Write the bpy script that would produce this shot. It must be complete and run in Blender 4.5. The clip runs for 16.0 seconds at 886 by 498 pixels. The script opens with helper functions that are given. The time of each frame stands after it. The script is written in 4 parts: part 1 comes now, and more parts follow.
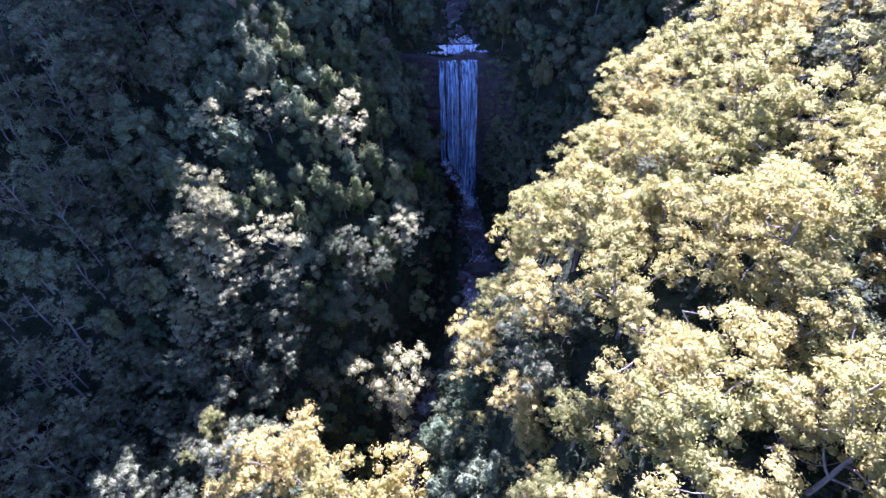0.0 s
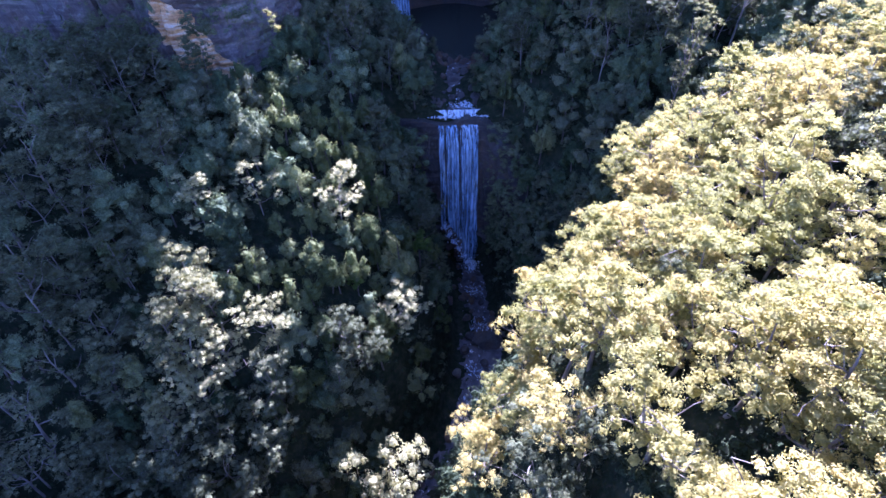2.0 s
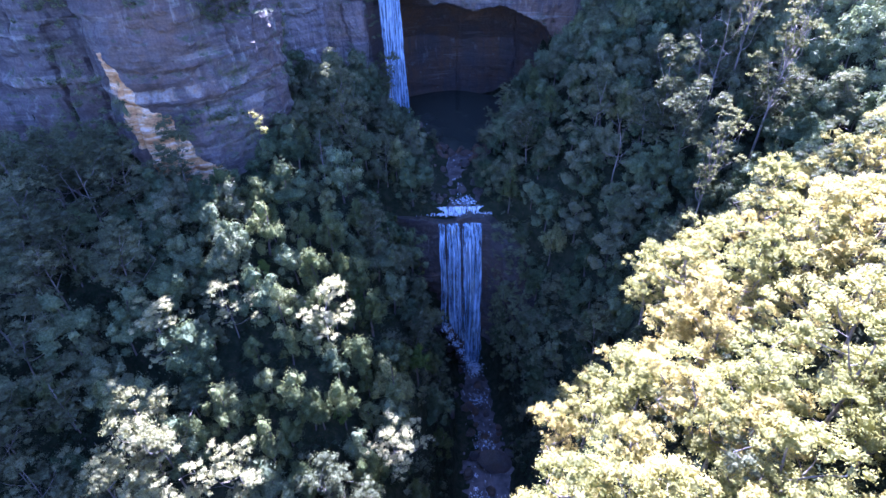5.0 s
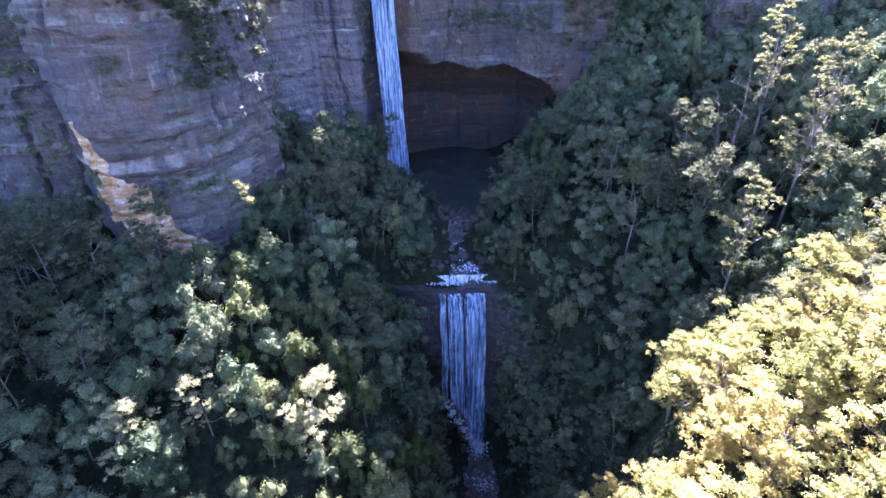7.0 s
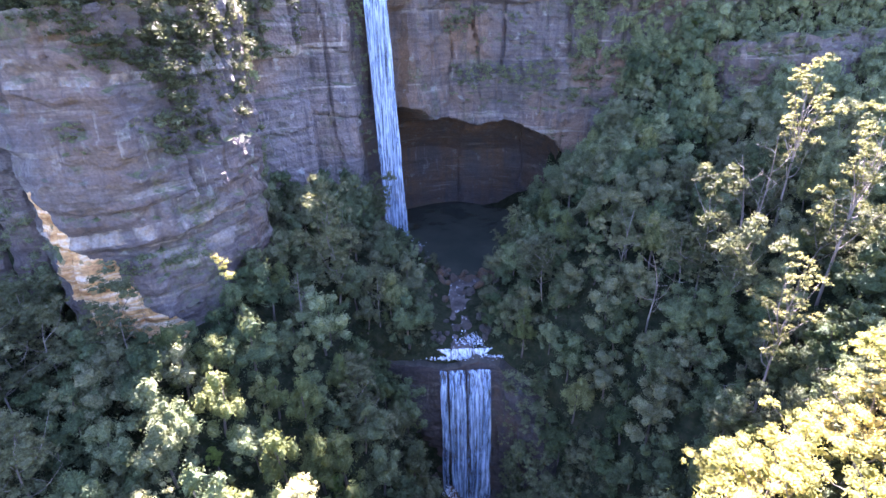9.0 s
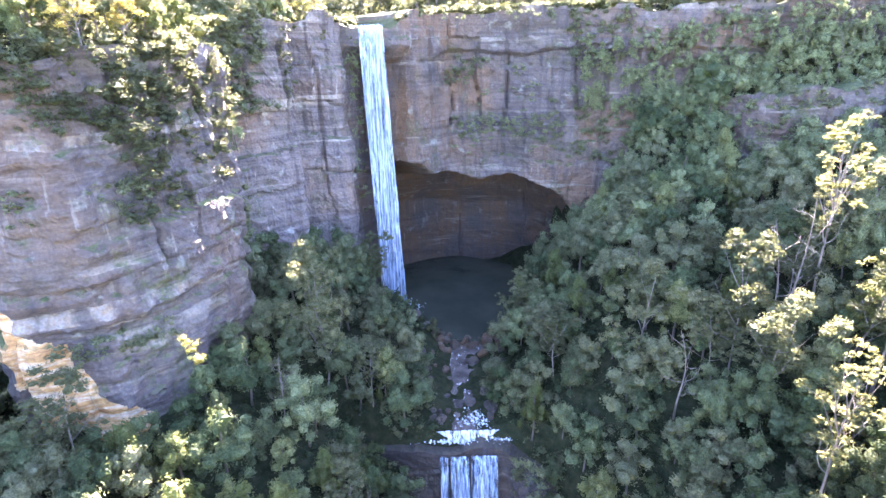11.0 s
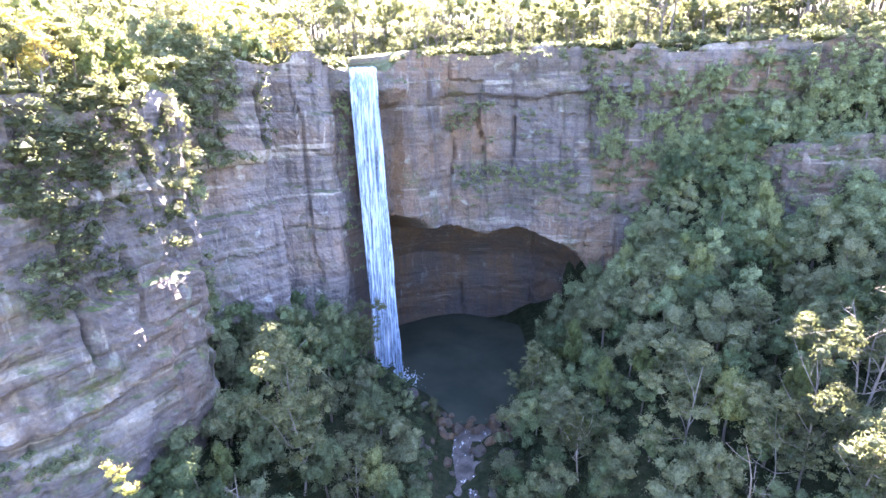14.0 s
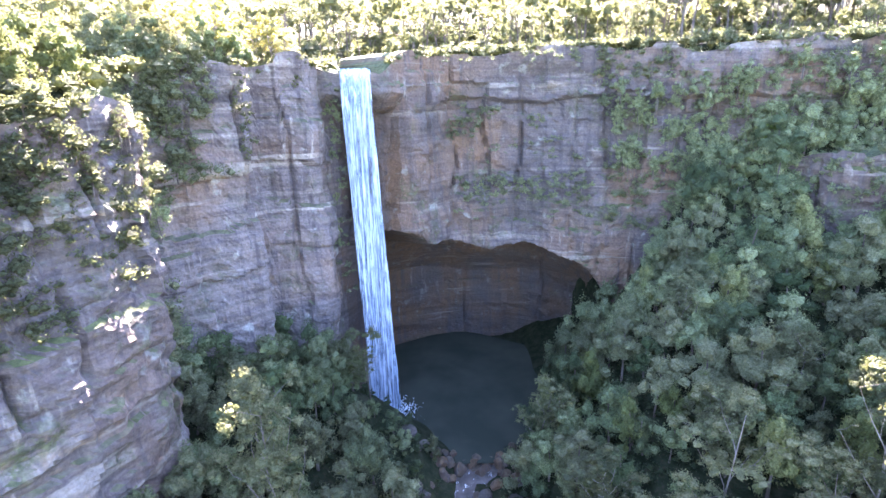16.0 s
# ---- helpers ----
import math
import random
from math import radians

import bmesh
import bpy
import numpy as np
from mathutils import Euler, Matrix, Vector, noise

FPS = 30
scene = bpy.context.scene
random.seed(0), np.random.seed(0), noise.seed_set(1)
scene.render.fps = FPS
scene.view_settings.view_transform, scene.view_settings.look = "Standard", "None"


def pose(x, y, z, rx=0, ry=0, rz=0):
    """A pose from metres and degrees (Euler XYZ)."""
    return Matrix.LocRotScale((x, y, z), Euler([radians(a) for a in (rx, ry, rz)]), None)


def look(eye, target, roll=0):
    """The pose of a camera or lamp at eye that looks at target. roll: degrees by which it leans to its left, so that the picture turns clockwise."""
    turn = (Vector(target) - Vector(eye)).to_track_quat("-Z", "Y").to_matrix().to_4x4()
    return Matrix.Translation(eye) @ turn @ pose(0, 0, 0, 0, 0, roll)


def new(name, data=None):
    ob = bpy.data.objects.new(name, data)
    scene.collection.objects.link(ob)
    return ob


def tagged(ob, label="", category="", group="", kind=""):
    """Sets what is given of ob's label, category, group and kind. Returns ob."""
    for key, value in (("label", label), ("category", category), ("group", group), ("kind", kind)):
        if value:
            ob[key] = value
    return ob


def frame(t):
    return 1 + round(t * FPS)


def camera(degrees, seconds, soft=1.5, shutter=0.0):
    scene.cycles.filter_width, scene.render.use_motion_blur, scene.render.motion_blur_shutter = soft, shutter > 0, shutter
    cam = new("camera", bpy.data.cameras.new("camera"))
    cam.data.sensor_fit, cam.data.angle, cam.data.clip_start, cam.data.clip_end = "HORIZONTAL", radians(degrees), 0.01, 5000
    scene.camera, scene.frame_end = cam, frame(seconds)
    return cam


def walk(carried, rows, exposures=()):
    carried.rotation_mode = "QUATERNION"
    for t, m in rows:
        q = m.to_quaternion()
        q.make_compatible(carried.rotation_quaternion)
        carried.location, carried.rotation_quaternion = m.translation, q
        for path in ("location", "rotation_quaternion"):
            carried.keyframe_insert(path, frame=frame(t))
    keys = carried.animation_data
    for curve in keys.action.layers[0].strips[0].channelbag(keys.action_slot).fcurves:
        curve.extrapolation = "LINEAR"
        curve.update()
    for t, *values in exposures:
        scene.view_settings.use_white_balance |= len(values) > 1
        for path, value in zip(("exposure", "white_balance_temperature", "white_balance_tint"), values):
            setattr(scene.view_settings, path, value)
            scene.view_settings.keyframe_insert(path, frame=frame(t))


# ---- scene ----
cam = camera(80.5, 16.0)
METRES, EYE, TILT, LEAN, TURN = 100.0, 100.0, 0.0, 0.0, 0.0
ROWS = [
    (0.0, 0.0, 0.0, 0.0, -1.05, -45.87, 1.02),
    (0.5, -0.0003, 0.0238, -0.0002, -1.09, -45.63, 1.02),
    (1.0, -0.0007, 0.0501, -0.0001, -1.12, -44.32, 1.01),
    (1.5, -0.0005, 0.0783, -0.0003, -1.12, -42.62, 1.0),
    (2.0, -0.0006, 0.108, 0.0009, -1.14, -41.02, 1.0),
    (2.5, -0.0011, 0.1386, 0.0025, -1.19, -39.72, 1.01),
    (3.0, -0.001, 0.1696, 0.0035, -1.21, -38.67, 1.0),
    (3.5, -0.0011, 0.2001, 0.0049, -1.23, -37.64, 1.02),
    (4.0, -0.0004, 0.2319, 0.0061, -1.22, -36.47, 1.04),
    (6.5, 0.0042, 0.3932, 0.0146, -1.13, -30.66, 1.14),
    (7.0, 0.0037, 0.4257, 0.0163, -1.14, -29.48, 1.13),
    (7.5, 0.004, 0.4585, 0.0186, -1.14, -28.35, 1.15),
    (8.0, 0.0042, 0.491, 0.0202, -1.12, -27.16, 1.14),
    (8.5, 0.0046, 0.5233, 0.0223, -1.12, -25.99, 1.14),
    (9.0, 0.0043, 0.5556, 0.0245, -1.14, -24.86, 1.13),
    (9.5, 0.0045, 0.5878, 0.0274, -1.15, -23.75, 1.12),
    (10.0, 0.0047, 0.6197, 0.0297, -1.16, -22.61, 1.12),
    (12.5, 0.0058, 0.779, 0.0414, -1.2, -17.3, 1.15),
    (13.0, 0.0065, 0.8106, 0.0437, -1.18, -16.6, 1.16),
    (13.5, 0.007, 0.8418, 0.0448, -1.18, -16.53, 1.18),
    (14.0, 0.0075, 0.873, 0.0465, -1.17, -16.5, 1.2),
    (14.5, 0.0085, 0.9043, 0.0477, -1.16, -16.44, 1.21),
    (15.0, 0.0088, 0.9356, 0.0495, -1.16, -16.43, 1.23),
    (15.5, 0.0083, 0.9672, 0.0509, -1.21, -16.39, 1.24),
    (16.0, 0.0099, 0.9982, 0.0518, -1.13, -16.32, 1.29),
]
EXPOSURES = [(0.0, 3.38, 4780, 51), (4.0, 3.82, 4500, 47), (7.0, 4.2, 5150, 43), (9.0, 4.8, 5750, 40), (10.0, 5.5, 6200, 37), (12.5, 5.6, 6250, 32), (16.0, 5.52, 6200, 31)]
walk(cam, [(t, pose(0, 0, EYE, TILT, LEAN, TURN) @ pose(METRES * x, METRES * y, METRES * z, 90 + pitch, roll, yaw)) for t, x, y, z, yaw, pitch, roll in ROWS], EXPOSURES)

# ---- light: a clear sky and a sun that stands ahead, over the upper rim ----
SUN_RIGHT, SUN_UP = radians(11), radians(37)
world = bpy.data.worlds.new("sky")
scene.world = world
world.use_nodes = True
wn = world.node_tree.nodes
sky = wn.new("ShaderNodeTexSky")
sky.sky_type, sky.sun_disc, sky.sun_elevation, sky.sun_rotation = "NISHITA", False, SUN_UP, SUN_RIGHT
world.node_tree.links.new(sky.outputs[0], wn["Background"].inputs[0])
sky.ozone_density = 2.5
wn["Background"].inputs[1].default_value = 0.045
sun_data = bpy.data.lights.new("sun", "SUN")
sun_data.energy, sun_data.angle, sun_data.color = 5.0, radians(0.53), (1.0, 0.91, 0.77)
sun = new("sun", sun_data)
sun_from = Vector((math.sin(SUN_RIGHT) * math.cos(SUN_UP), math.cos(SUN_RIGHT) * math.cos(SUN_UP), math.sin(SUN_UP)))
sun.matrix_world = look(sun_from * 500, (0, 0, 0))


# ---- numbers: value noise and hashes over arrays ----
def hashed(*ks):
    h = np.zeros(np.shape(ks[0]), np.uint32)
    with np.errstate(over="ignore"):
        for i, k in enumerate(ks):
            h = (h ^ (np.asarray(k).astype(np.int64).astype(np.uint32) * np.uint32((0x9E3779B1, 0x85EBCA77, 0xC2B2AE3D)[i % 3]))) * np.uint32(0x27D4EB2F)
            h ^= h >> np.uint32(15)
        h = h * np.uint32(0x2C1B3C6D)
        h ^= h >> np.uint32(13)
    return h.astype(np.float64) / 4294967296.0


def vnoise(x, y, z):
    """Smooth value noise, -1 to 1."""
    fx, fy, fz = np.floor(x), np.floor(y), np.floor(z)
    tx, ty, tz = [t * t * (3 - 2 * t) for t in (x - fx, y - fy, z - fz)]
    out = 0
    for i in (0, 1):
        for j in (0, 1):
            for k in (0, 1):
                w = (tx if i else 1 - tx) * (ty if j else 1 - ty) * (tz if k else 1 - tz)
                out = out + w * hashed(fx + i, fy + j, fz + k)
    return out * 2 - 1


def fbm(x, y, z, octaves=4):
    total, amp = 0, 1.0
    for o in range(octaves):
        total = total + amp * vnoise(x * 2 ** o + 17.3 * o, y * 2 ** o + 5.1 * o, z * 2 ** o)
        amp *= 0.5
    return total


def mesh_from(name, verts, quads=None, tris=None, material=None, smooth=False, index=None):
    """A mesh from arrays of corners and of four- and three-sided faces."""
    me = bpy.data.meshes.new(name)
    parts = [np.asarray(f, np.int32) for f in (quads, tris) if f is not None and len(f)]
    loops = np.concatenate([p.ravel() for p in parts])
    sizes = np.concatenate([np.full(len(p), p.shape[1], np.int32) for p in parts])
    me.vertices.add(len(verts))
    me.vertices.foreach_set("co", np.asarray(verts, np.float32).ravel())
    me.loops.add(len(loops))
    me.loops.foreach_set("vertex_index", loops)
    me.polygons.add(len(sizes))
    me.polygons.foreach_set("loop_start", np.concatenate([[0], np.cumsum(sizes)[:-1]]).astype(np.int32))
    me.polygons.foreach_set("loop_total", sizes)
    me.polygons.foreach_set("use_smooth", np.full(len(sizes), smooth))
    if index is not None:
        me.polygons.foreach_set("material_index", np.asarray(index, np.int32))
    me.update(calc_edges=True)
    me.validate()
    for m in (material if isinstance(material, (list, tuple)) else [material]):
        if m:
            me.materials.append(m)
    return me


def empty(name, m=None):
    ob = new(name)
    ob.empty_display_size = 0.5
    if m is not None:
        ob.matrix_basis = m
    return ob


def child(name, me, parent, label=""):
    ob = new(name, me)
    ob.parent = parent
    return tagged(ob, label)


# ---- materials ----
class Nodes:
    """A short way to wire a material's nodes."""

    def __init__(self, name):
        self.mat = bpy.data.materials.new(name)
        self.mat.use_nodes = True
        self.tree = self.mat.node_tree
        self.bsdf = self.tree.nodes["Principled BSDF"]
        self.out = self.tree.nodes["Material Output"]
        self.place = self.add("ShaderNodeNewGeometry").outputs["Position"]

    def add(self, kind, **sets):
        n = self.tree.nodes.new(kind)
        for i, v in sets.pop("ins", {}).items():
            if isinstance(v, bpy.types.NodeSocket):
                self.tree.links.new(v, n.inputs[i])
            else:
                n.inputs[i].default_value = v
        if "operation" in sets:
            n.operation = sets["operation"]
        if "blend_type" in sets:
            n.blend_type = sets["blend_type"]
        if "data_type" in sets:
            n.data_type = sets["data_type"]
        return n

    def math(self, op, a, b=0.0, c=0.0):
        return self.add("ShaderNodeMath", operation=op, ins={0: a, 1: b, 2: c}).outputs[0]

    def noise(self, scale, detail=4.0, stretch=(1, 1, 1), rough=0.55, at=None):
        mp = self.add("ShaderNodeMapping", ins={0: at or self.place, 3: stretch}).outputs[0]
        return self.add("ShaderNodeTexNoise", ins={"Vector": mp, "Scale": scale, "Detail": detail, "Roughness": rough}).outputs[0]

    def ramp(self, fac, stops):
        n = self.add("ShaderNodeValToRGB", ins={0: fac})
        els = n.color_ramp.elements
        while len(els) < len(stops):
            els.new(0.5)
        for e, (p, c) in zip(els, stops):
            e.position, e.color = p, (*c, 1) if len(c) == 3 else c
        return n.outputs[0]

    def step(self, fac, lo, hi):
        return self.ramp(fac, [(lo, (0, 0, 0)), (hi, (1, 1, 1))])

    def mix(self, fac, a, b, how="MIX"):
        n = self.tree.nodes.new("ShaderNodeMix")
        n.data_type, n.blend_type = "RGBA", how
        for i, v in ((0, fac), (6, a), (7, b)):
            if isinstance(v, bpy.types.NodeSocket):
                self.tree.links.new(v, n.inputs[i])
            else:
                n.inputs[i].default_value = v if i == 0 else (*v, 1)
        return n.outputs[2]

    def bump(self, height, strength=0.5, distance=0.1):
        n = self.add("ShaderNodeBump", ins={"Strength": strength, "Distance": distance, "Height": height})
        self.set(Normal=n.outputs[0])
        return n.outputs[0]

    def set(self, **ins):
        for k, v in ins.items():
            sock = self.bsdf.inputs[k.replace("_", " ")]
            if isinstance(v, bpy.types.NodeSocket):
                self.tree.links.new(v, sock)
            else:
                sock.default_value = v


def rock_material(name, scar=False, dark=1.0, iron=0.55, mossy=0.6):
    n = Nodes(name)
    xyz = n.add("ShaderNodeSeparateXYZ", ins={0: n.place})
    beds = n.noise(0.2, 7, (0.1, 0.1, 1.7), 0.62)
    col = n.ramp(beds, [(0.3, (0.085 * dark, 0.075 * dark, 0.075 * dark)), (0.46, (0.24 * dark, 0.205 * dark, 0.19 * dark)), (0.57, (0.15 * dark, 0.125 * dark, 0.125 * dark)), (0.72, (0.42 * dark, 0.37 * dark, 0.33 * dark))])
    warm = n.step(n.noise(0.045, 4), 0.5 - 0.3 * max(0.0, iron - 0.55), 0.68 - 0.3 * max(0.0, iron - 0.55))
    col = n.mix(n.math("MULTIPLY", warm, iron), col, (0.34 * dark, 0.2 * dark, 0.11 * dark))
    streak = n.step(n.noise(0.55, 5, (1, 1, 0.05)), 0.52, 0.7)
    col = n.mix(n.math("MULTIPLY", streak, 0.8), col, (0.06, 0.052, 0.054))
    pale = n.step(n.noise(0.8, 4, (1, 1, 0.11)), 0.6, 0.72)
    pale = n.math("MULTIPLY", pale, n.step(n.noise(0.07, 3), 0.45, 0.6))
    col = n.mix(n.math("MULTIPLY", pale, 0.7), col, (0.52 * dark, 0.48 * dark, 0.43 * dark))
    band = n.math("MULTIPLY", n.step(n.noise(0.3, 4, (0.06, 0.06, 1)), 0.58, 0.63), n.step(n.noise(0.1, 4), 0.42, 0.55))
    col = n.mix(n.math("MULTIPLY", band, 0.6), col, (0.55 * dark, 0.5 * dark, 0.43 * dark))
    lichen = n.math("MULTIPLY", n.step(n.noise(0.3, 6), 0.62, 0.7), 0.55)
    col = n.mix(lichen, col, (0.48 * dark, 0.5 * dark, 0.44 * dark))
    if scar:
        # the fresh iron-stained scar where rock broke away
        mp = n.add("ShaderNodeVectorMath", operation="SUBTRACT", ins={0: n.place, 1: (-60.8, 139.0, 60.5)}).outputs[0]
        rel = n.add("ShaderNodeSeparateXYZ", ins={0: mp})
        across = n.math("ADD", rel.outputs[0], n.math("MULTIPLY", rel.outputs[2], 0.42))
        wob = n.math("MULTIPLY", n.math("SUBTRACT", n.noise(0.25, 5), 0.5), 7.0)
        a = n.math("ABSOLUTE", n.math("ADD", across, wob))
        b = n.math("ABSOLUTE", n.math("ADD", rel.outputs[2], n.math("MULTIPLY", wob, 0.5)))
        inside = n.math("MULTIPLY", n.math("LESS_THAN", a, n.math("ADD", 4.3, n.math("MULTIPLY", rel.outputs[2], -0.16))), n.math("LESS_THAN", b, 15.5))
        bands = n.ramp(n.noise(0.5, 5, (0.3, 0.3, 2.0)), [(0.3, (0.3, 0.13, 0.045)), (0.5, (0.62, 0.36, 0.15)), (0.65, (0.75, 0.62, 0.45)), (0.8, (0.5, 0.24, 0.08))])
        col = n.mix(inside, col, bands)
        # two pale beds that run across the west buttress
        for level, thick in ((93.0, 0.7), (67.5, 1.3)):
            rise = n.math("ADD", n.math("SUBTRACT", xyz.outputs[2], level), n.math("MULTIPLY", n.math("SUBTRACT", n.noise(0.12, 5), 0.5), 3.2))
            bed = n.math("MULTIPLY", n.math("LESS_THAN", n.math("ABSOLUTE", rise), thick), n.math("LESS_THAN", xyz.outputs[0], -39.0))
            bed = n.math("MULTIPLY", bed, n.step(n.noise(0.35, 5, (1, 1, 0.4)), 0.44, 0.62))
            col = n.mix(n.math("MULTIPLY", bed, 0.6), col, n.ramp(n.noise(0.7, 4), [(0.35, (0.34, 0.25, 0.16)), (0.6, (0.36, 0.34, 0.31))]))
    moss = n.math("MULTIPLY", n.step(n.noise(0.12, 6), 0.55, 0.66), n.step(n.noise(1.2, 3), 0.4, 0.55))
    up = n.add("ShaderNodeSeparateXYZ", ins={0: n.add("ShaderNodeNewGeometry").outputs["True Normal"]}).outputs[2]
    green = n.math("MAXIMUM", n.math("MULTIPLY", moss, mossy), n.math("MULTIPLY", n.step(up, 0.5, 0.8), min(1.0, mossy * 1.7)))
    col = n.mix(green, col, n.ramp(n.noise(0.9, 4), [(0.35, (0.035, 0.05, 0.018)), (0.65, (0.09, 0.11, 0.04))]))
    grain = n.noise(2.2, 6)
    col = n.mix(0.5, col, n.ramp(grain, [(0.3, (0.25, 0.25, 0.25)), (0.7, (0.75, 0.75, 0.75))]), "OVERLAY")
    n.set(Base_Color=col, Roughness=0.88)
    n.bump(n.math("ADD", n.noise(0.9, 8, (1, 1, 1.8)), n.math("MULTIPLY", n.noise(0.7, 4, (1, 1, 0.06)), 0.6)), 0.9, 0.5)
    return n.mat


def leaf_material(name, dark, mid, light, glow=0.35, warm=None):
    """Leaves: a matt and slightly glossy upper side, and light that comes through from behind."""
    n = Nodes(name)
    r = n.add("ShaderNodeObjectInfo").outputs["Random"]
    isl = n.add("ShaderNodeNewGeometry").outputs["Random Per Island"]
    f = n.math("ADD", n.math("MULTIPLY", r, 0.68), n.math("MULTIPLY", isl, 0.32))
    col = n.ramp(f, [(0.12, dark), (0.5, mid), (0.88, light)])
    if warm:
        other = n.math("FRACT", n.math("MULTIPLY", r, 7.3))
        col = n.mix(n.math("MULTIPLY", n.step(other, 0.4, 0.85), 0.65), col, warm)
    col = n.mix(n.math("MULTIPLY", n.step(n.noise(0.35, 3), 0.45, 0.7), 0.3), col, light)
    fleck = n.ramp(n.noise(3.2, 4, rough=0.7), [(0.34, (0.35, 0.35, 0.35)), (0.62, (1.25, 1.25, 1.2))])
    col = n.mix(1.0, col, fleck, "MULTIPLY")
    n.bump(n.noise(4.5, 4, rough=0.7), 0.8, 0.3)
    n.set(Base_Color=col, Roughness=0.65)
    n.bsdf.inputs["Specular IOR Level"].default_value = 0.12
    tr = n.add("ShaderNodeBsdfTranslucent", ins={0: n.mix(0.35, col, (light[0] * 1.7, light[1] * 1.7, light[2]))})
    mx = n.add("ShaderNodeMixShader", ins={0: glow, 1: n.bsdf.outputs[0], 2: tr.outputs[0]})
    n.tree.links.new(mx.outputs[0], n.out.inputs[0])
    return n.mat


def bark_material(name, a, b):
    n = Nodes(name)
    col = n.ramp(n.noise(1.2, 5, (1, 1, 0.25)), [(0.35, a), (0.65, b)])
    n.set(Base_Color=col, Roughness=0.8)
    n.bump(n.noise(6, 5, (1, 1, 0.2)), 0.5, 0.04)
    return n.mat


def ground_material():
    n = Nodes("forest_floor")
    col = n.ramp(n.noise(0.5, 6), [(0.3, (0.012, 0.017, 0.009)), (0.5, (0.024, 0.032, 0.016)), (0.7, (0.042, 0.046, 0.026))])
    litter = n.step(n.noise(1.7, 4), 0.55, 0.7)
    col = n.mix(n.math("MULTIPLY", litter, 0.5), col, (0.07, 0.052, 0.038))
    n.set(Base_Color=col, Roughness=0.95)
    n.bump(n.noise(1.5, 6), 1.0, 0.3)
    n.bsdf.inputs["Specular IOR Level"].default_value = 0.08
    return n.mat


def pool_material():
    n = Nodes("pool_water")
    n.set(Base_Color=n.ramp(n.noise(0.08, 3), [(0.35, (0.035, 0.044, 0.034)), (0.65, (0.055, 0.064, 0.048))]), Roughness=0.2, IOR=1.33)
    n.bump(n.noise(1.4, 4), 0.25, 0.05)
    return n.mat


def stream_material():
    """Shallow running water over dark rock, with white foam where it breaks."""
    n = Nodes("stream_water")
    col = n.ramp(n.noise(0.4, 5), [(0.35, (0.04, 0.036, 0.033)), (0.65, (0.125, 0.11, 0.098))])
    foam = n.math("MULTIPLY", n.step(n.noise(1.1, 8, (1, 0.45, 1), 0.7), 0.58, 0.66), n.step(n.noise(0.13, 2), 0.44, 0.56))
    col = n.mix(foam, col, (0.8, 0.84, 0.86))
    n.set(Base_Color=col, Roughness=n.math("ADD", n.math("MULTIPLY", foam, 0.4), 0.38), IOR=1.33)
    n.bump(n.noise(2.2, 5), 0.5, 0.1)
    return n.mat


def fall_material(name, low, high, deep=(0.34, 0.46, 0.6), white=(0.8, 0.87, 0.94)):
    """Falling water: white threads with gaps between them."""
    n = Nodes(name)
    thread = n.noise(1.5, 6, (1, 1, 0.035), 0.65)
    tuft = n.noise(1.3, 5, (1, 1, 0.22), 0.6)
    f = n.math("ADD", n.math("MULTIPLY", thread, 0.7), n.math("MULTIPLY", tuft, 0.3))
    n.set(Base_Color=n.ramp(f, [(0.38, deep), (0.6, white)]), Roughness=0.45, Alpha=n.step(f, low, high))
    n.bsdf.inputs["Subsurface Weight"].default_value = 0.0
    n.bump(f, 0.4, 0.1)
    return n.mat


ROCK = rock_material("sandstone", True, 0.54, 0.36, 0.8)
PALEROCK = rock_material("pale_sandstone", False, 0.88, 0.4, 0.45)
REDROCK = rock_material("iron_stained_sandstone", False, 0.58, 0.68)
WETROCK = rock_material("wet_sandstone", False, 0.3, 0.7, 0.12)
# Reddish cave rock, its colour also darkened to hold the hollow's shade
CAVESHADE = rock_material("cave_shade_sandstone", False, 0.34, 0.9, 0.1)
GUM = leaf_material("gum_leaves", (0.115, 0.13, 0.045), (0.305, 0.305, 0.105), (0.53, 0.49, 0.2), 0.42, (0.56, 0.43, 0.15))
FOREST = leaf_material("rainforest_leaves", (0.04, 0.066, 0.034), (0.108, 0.148, 0.076), (0.235, 0.275, 0.145), 0.2, (0.165, 0.163, 0.1))
# Near-black leaves: shade in the gaps below the crowns is put into their colour
UNDERSHADE = leaf_material("shaded_undergrowth_leaves", (0.014, 0.024, 0.011), (0.03, 0.046, 0.022), (0.06, 0.082, 0.04), 0.15)
GREYGUM = leaf_material("grey_gum_leaves", (0.056, 0.07, 0.041), (0.114, 0.131, 0.071), (0.195, 0.205, 0.112), 0.3)
LIME = leaf_material("fresh_leaves", (0.07, 0.12, 0.03), (0.12, 0.185, 0.045), (0.2, 0.27, 0.075), 0.35)
PALEBARK = bark_material("pale_bark", (0.12, 0.1, 0.085), (0.27, 0.24, 0.205))
DARKBARK = bark_material("dark_bark", (0.06, 0.05, 0.04), (0.16, 0.13, 0.11))
GROUND = ground_material()
POOL = pool_material()
STREAM = stream_material()
LAUREL = leaf_material("laurel_leaves", (0.04, 0.068, 0.032), (0.092, 0.134, 0.063), (0.175, 0.215, 0.104), 0.18, (0.13, 0.122, 0.078))
RIMLEAF = leaf_material("rim_leaves", (0.055, 0.068, 0.034), (0.13, 0.145, 0.075), (0.24, 0.245, 0.14), 0.35)
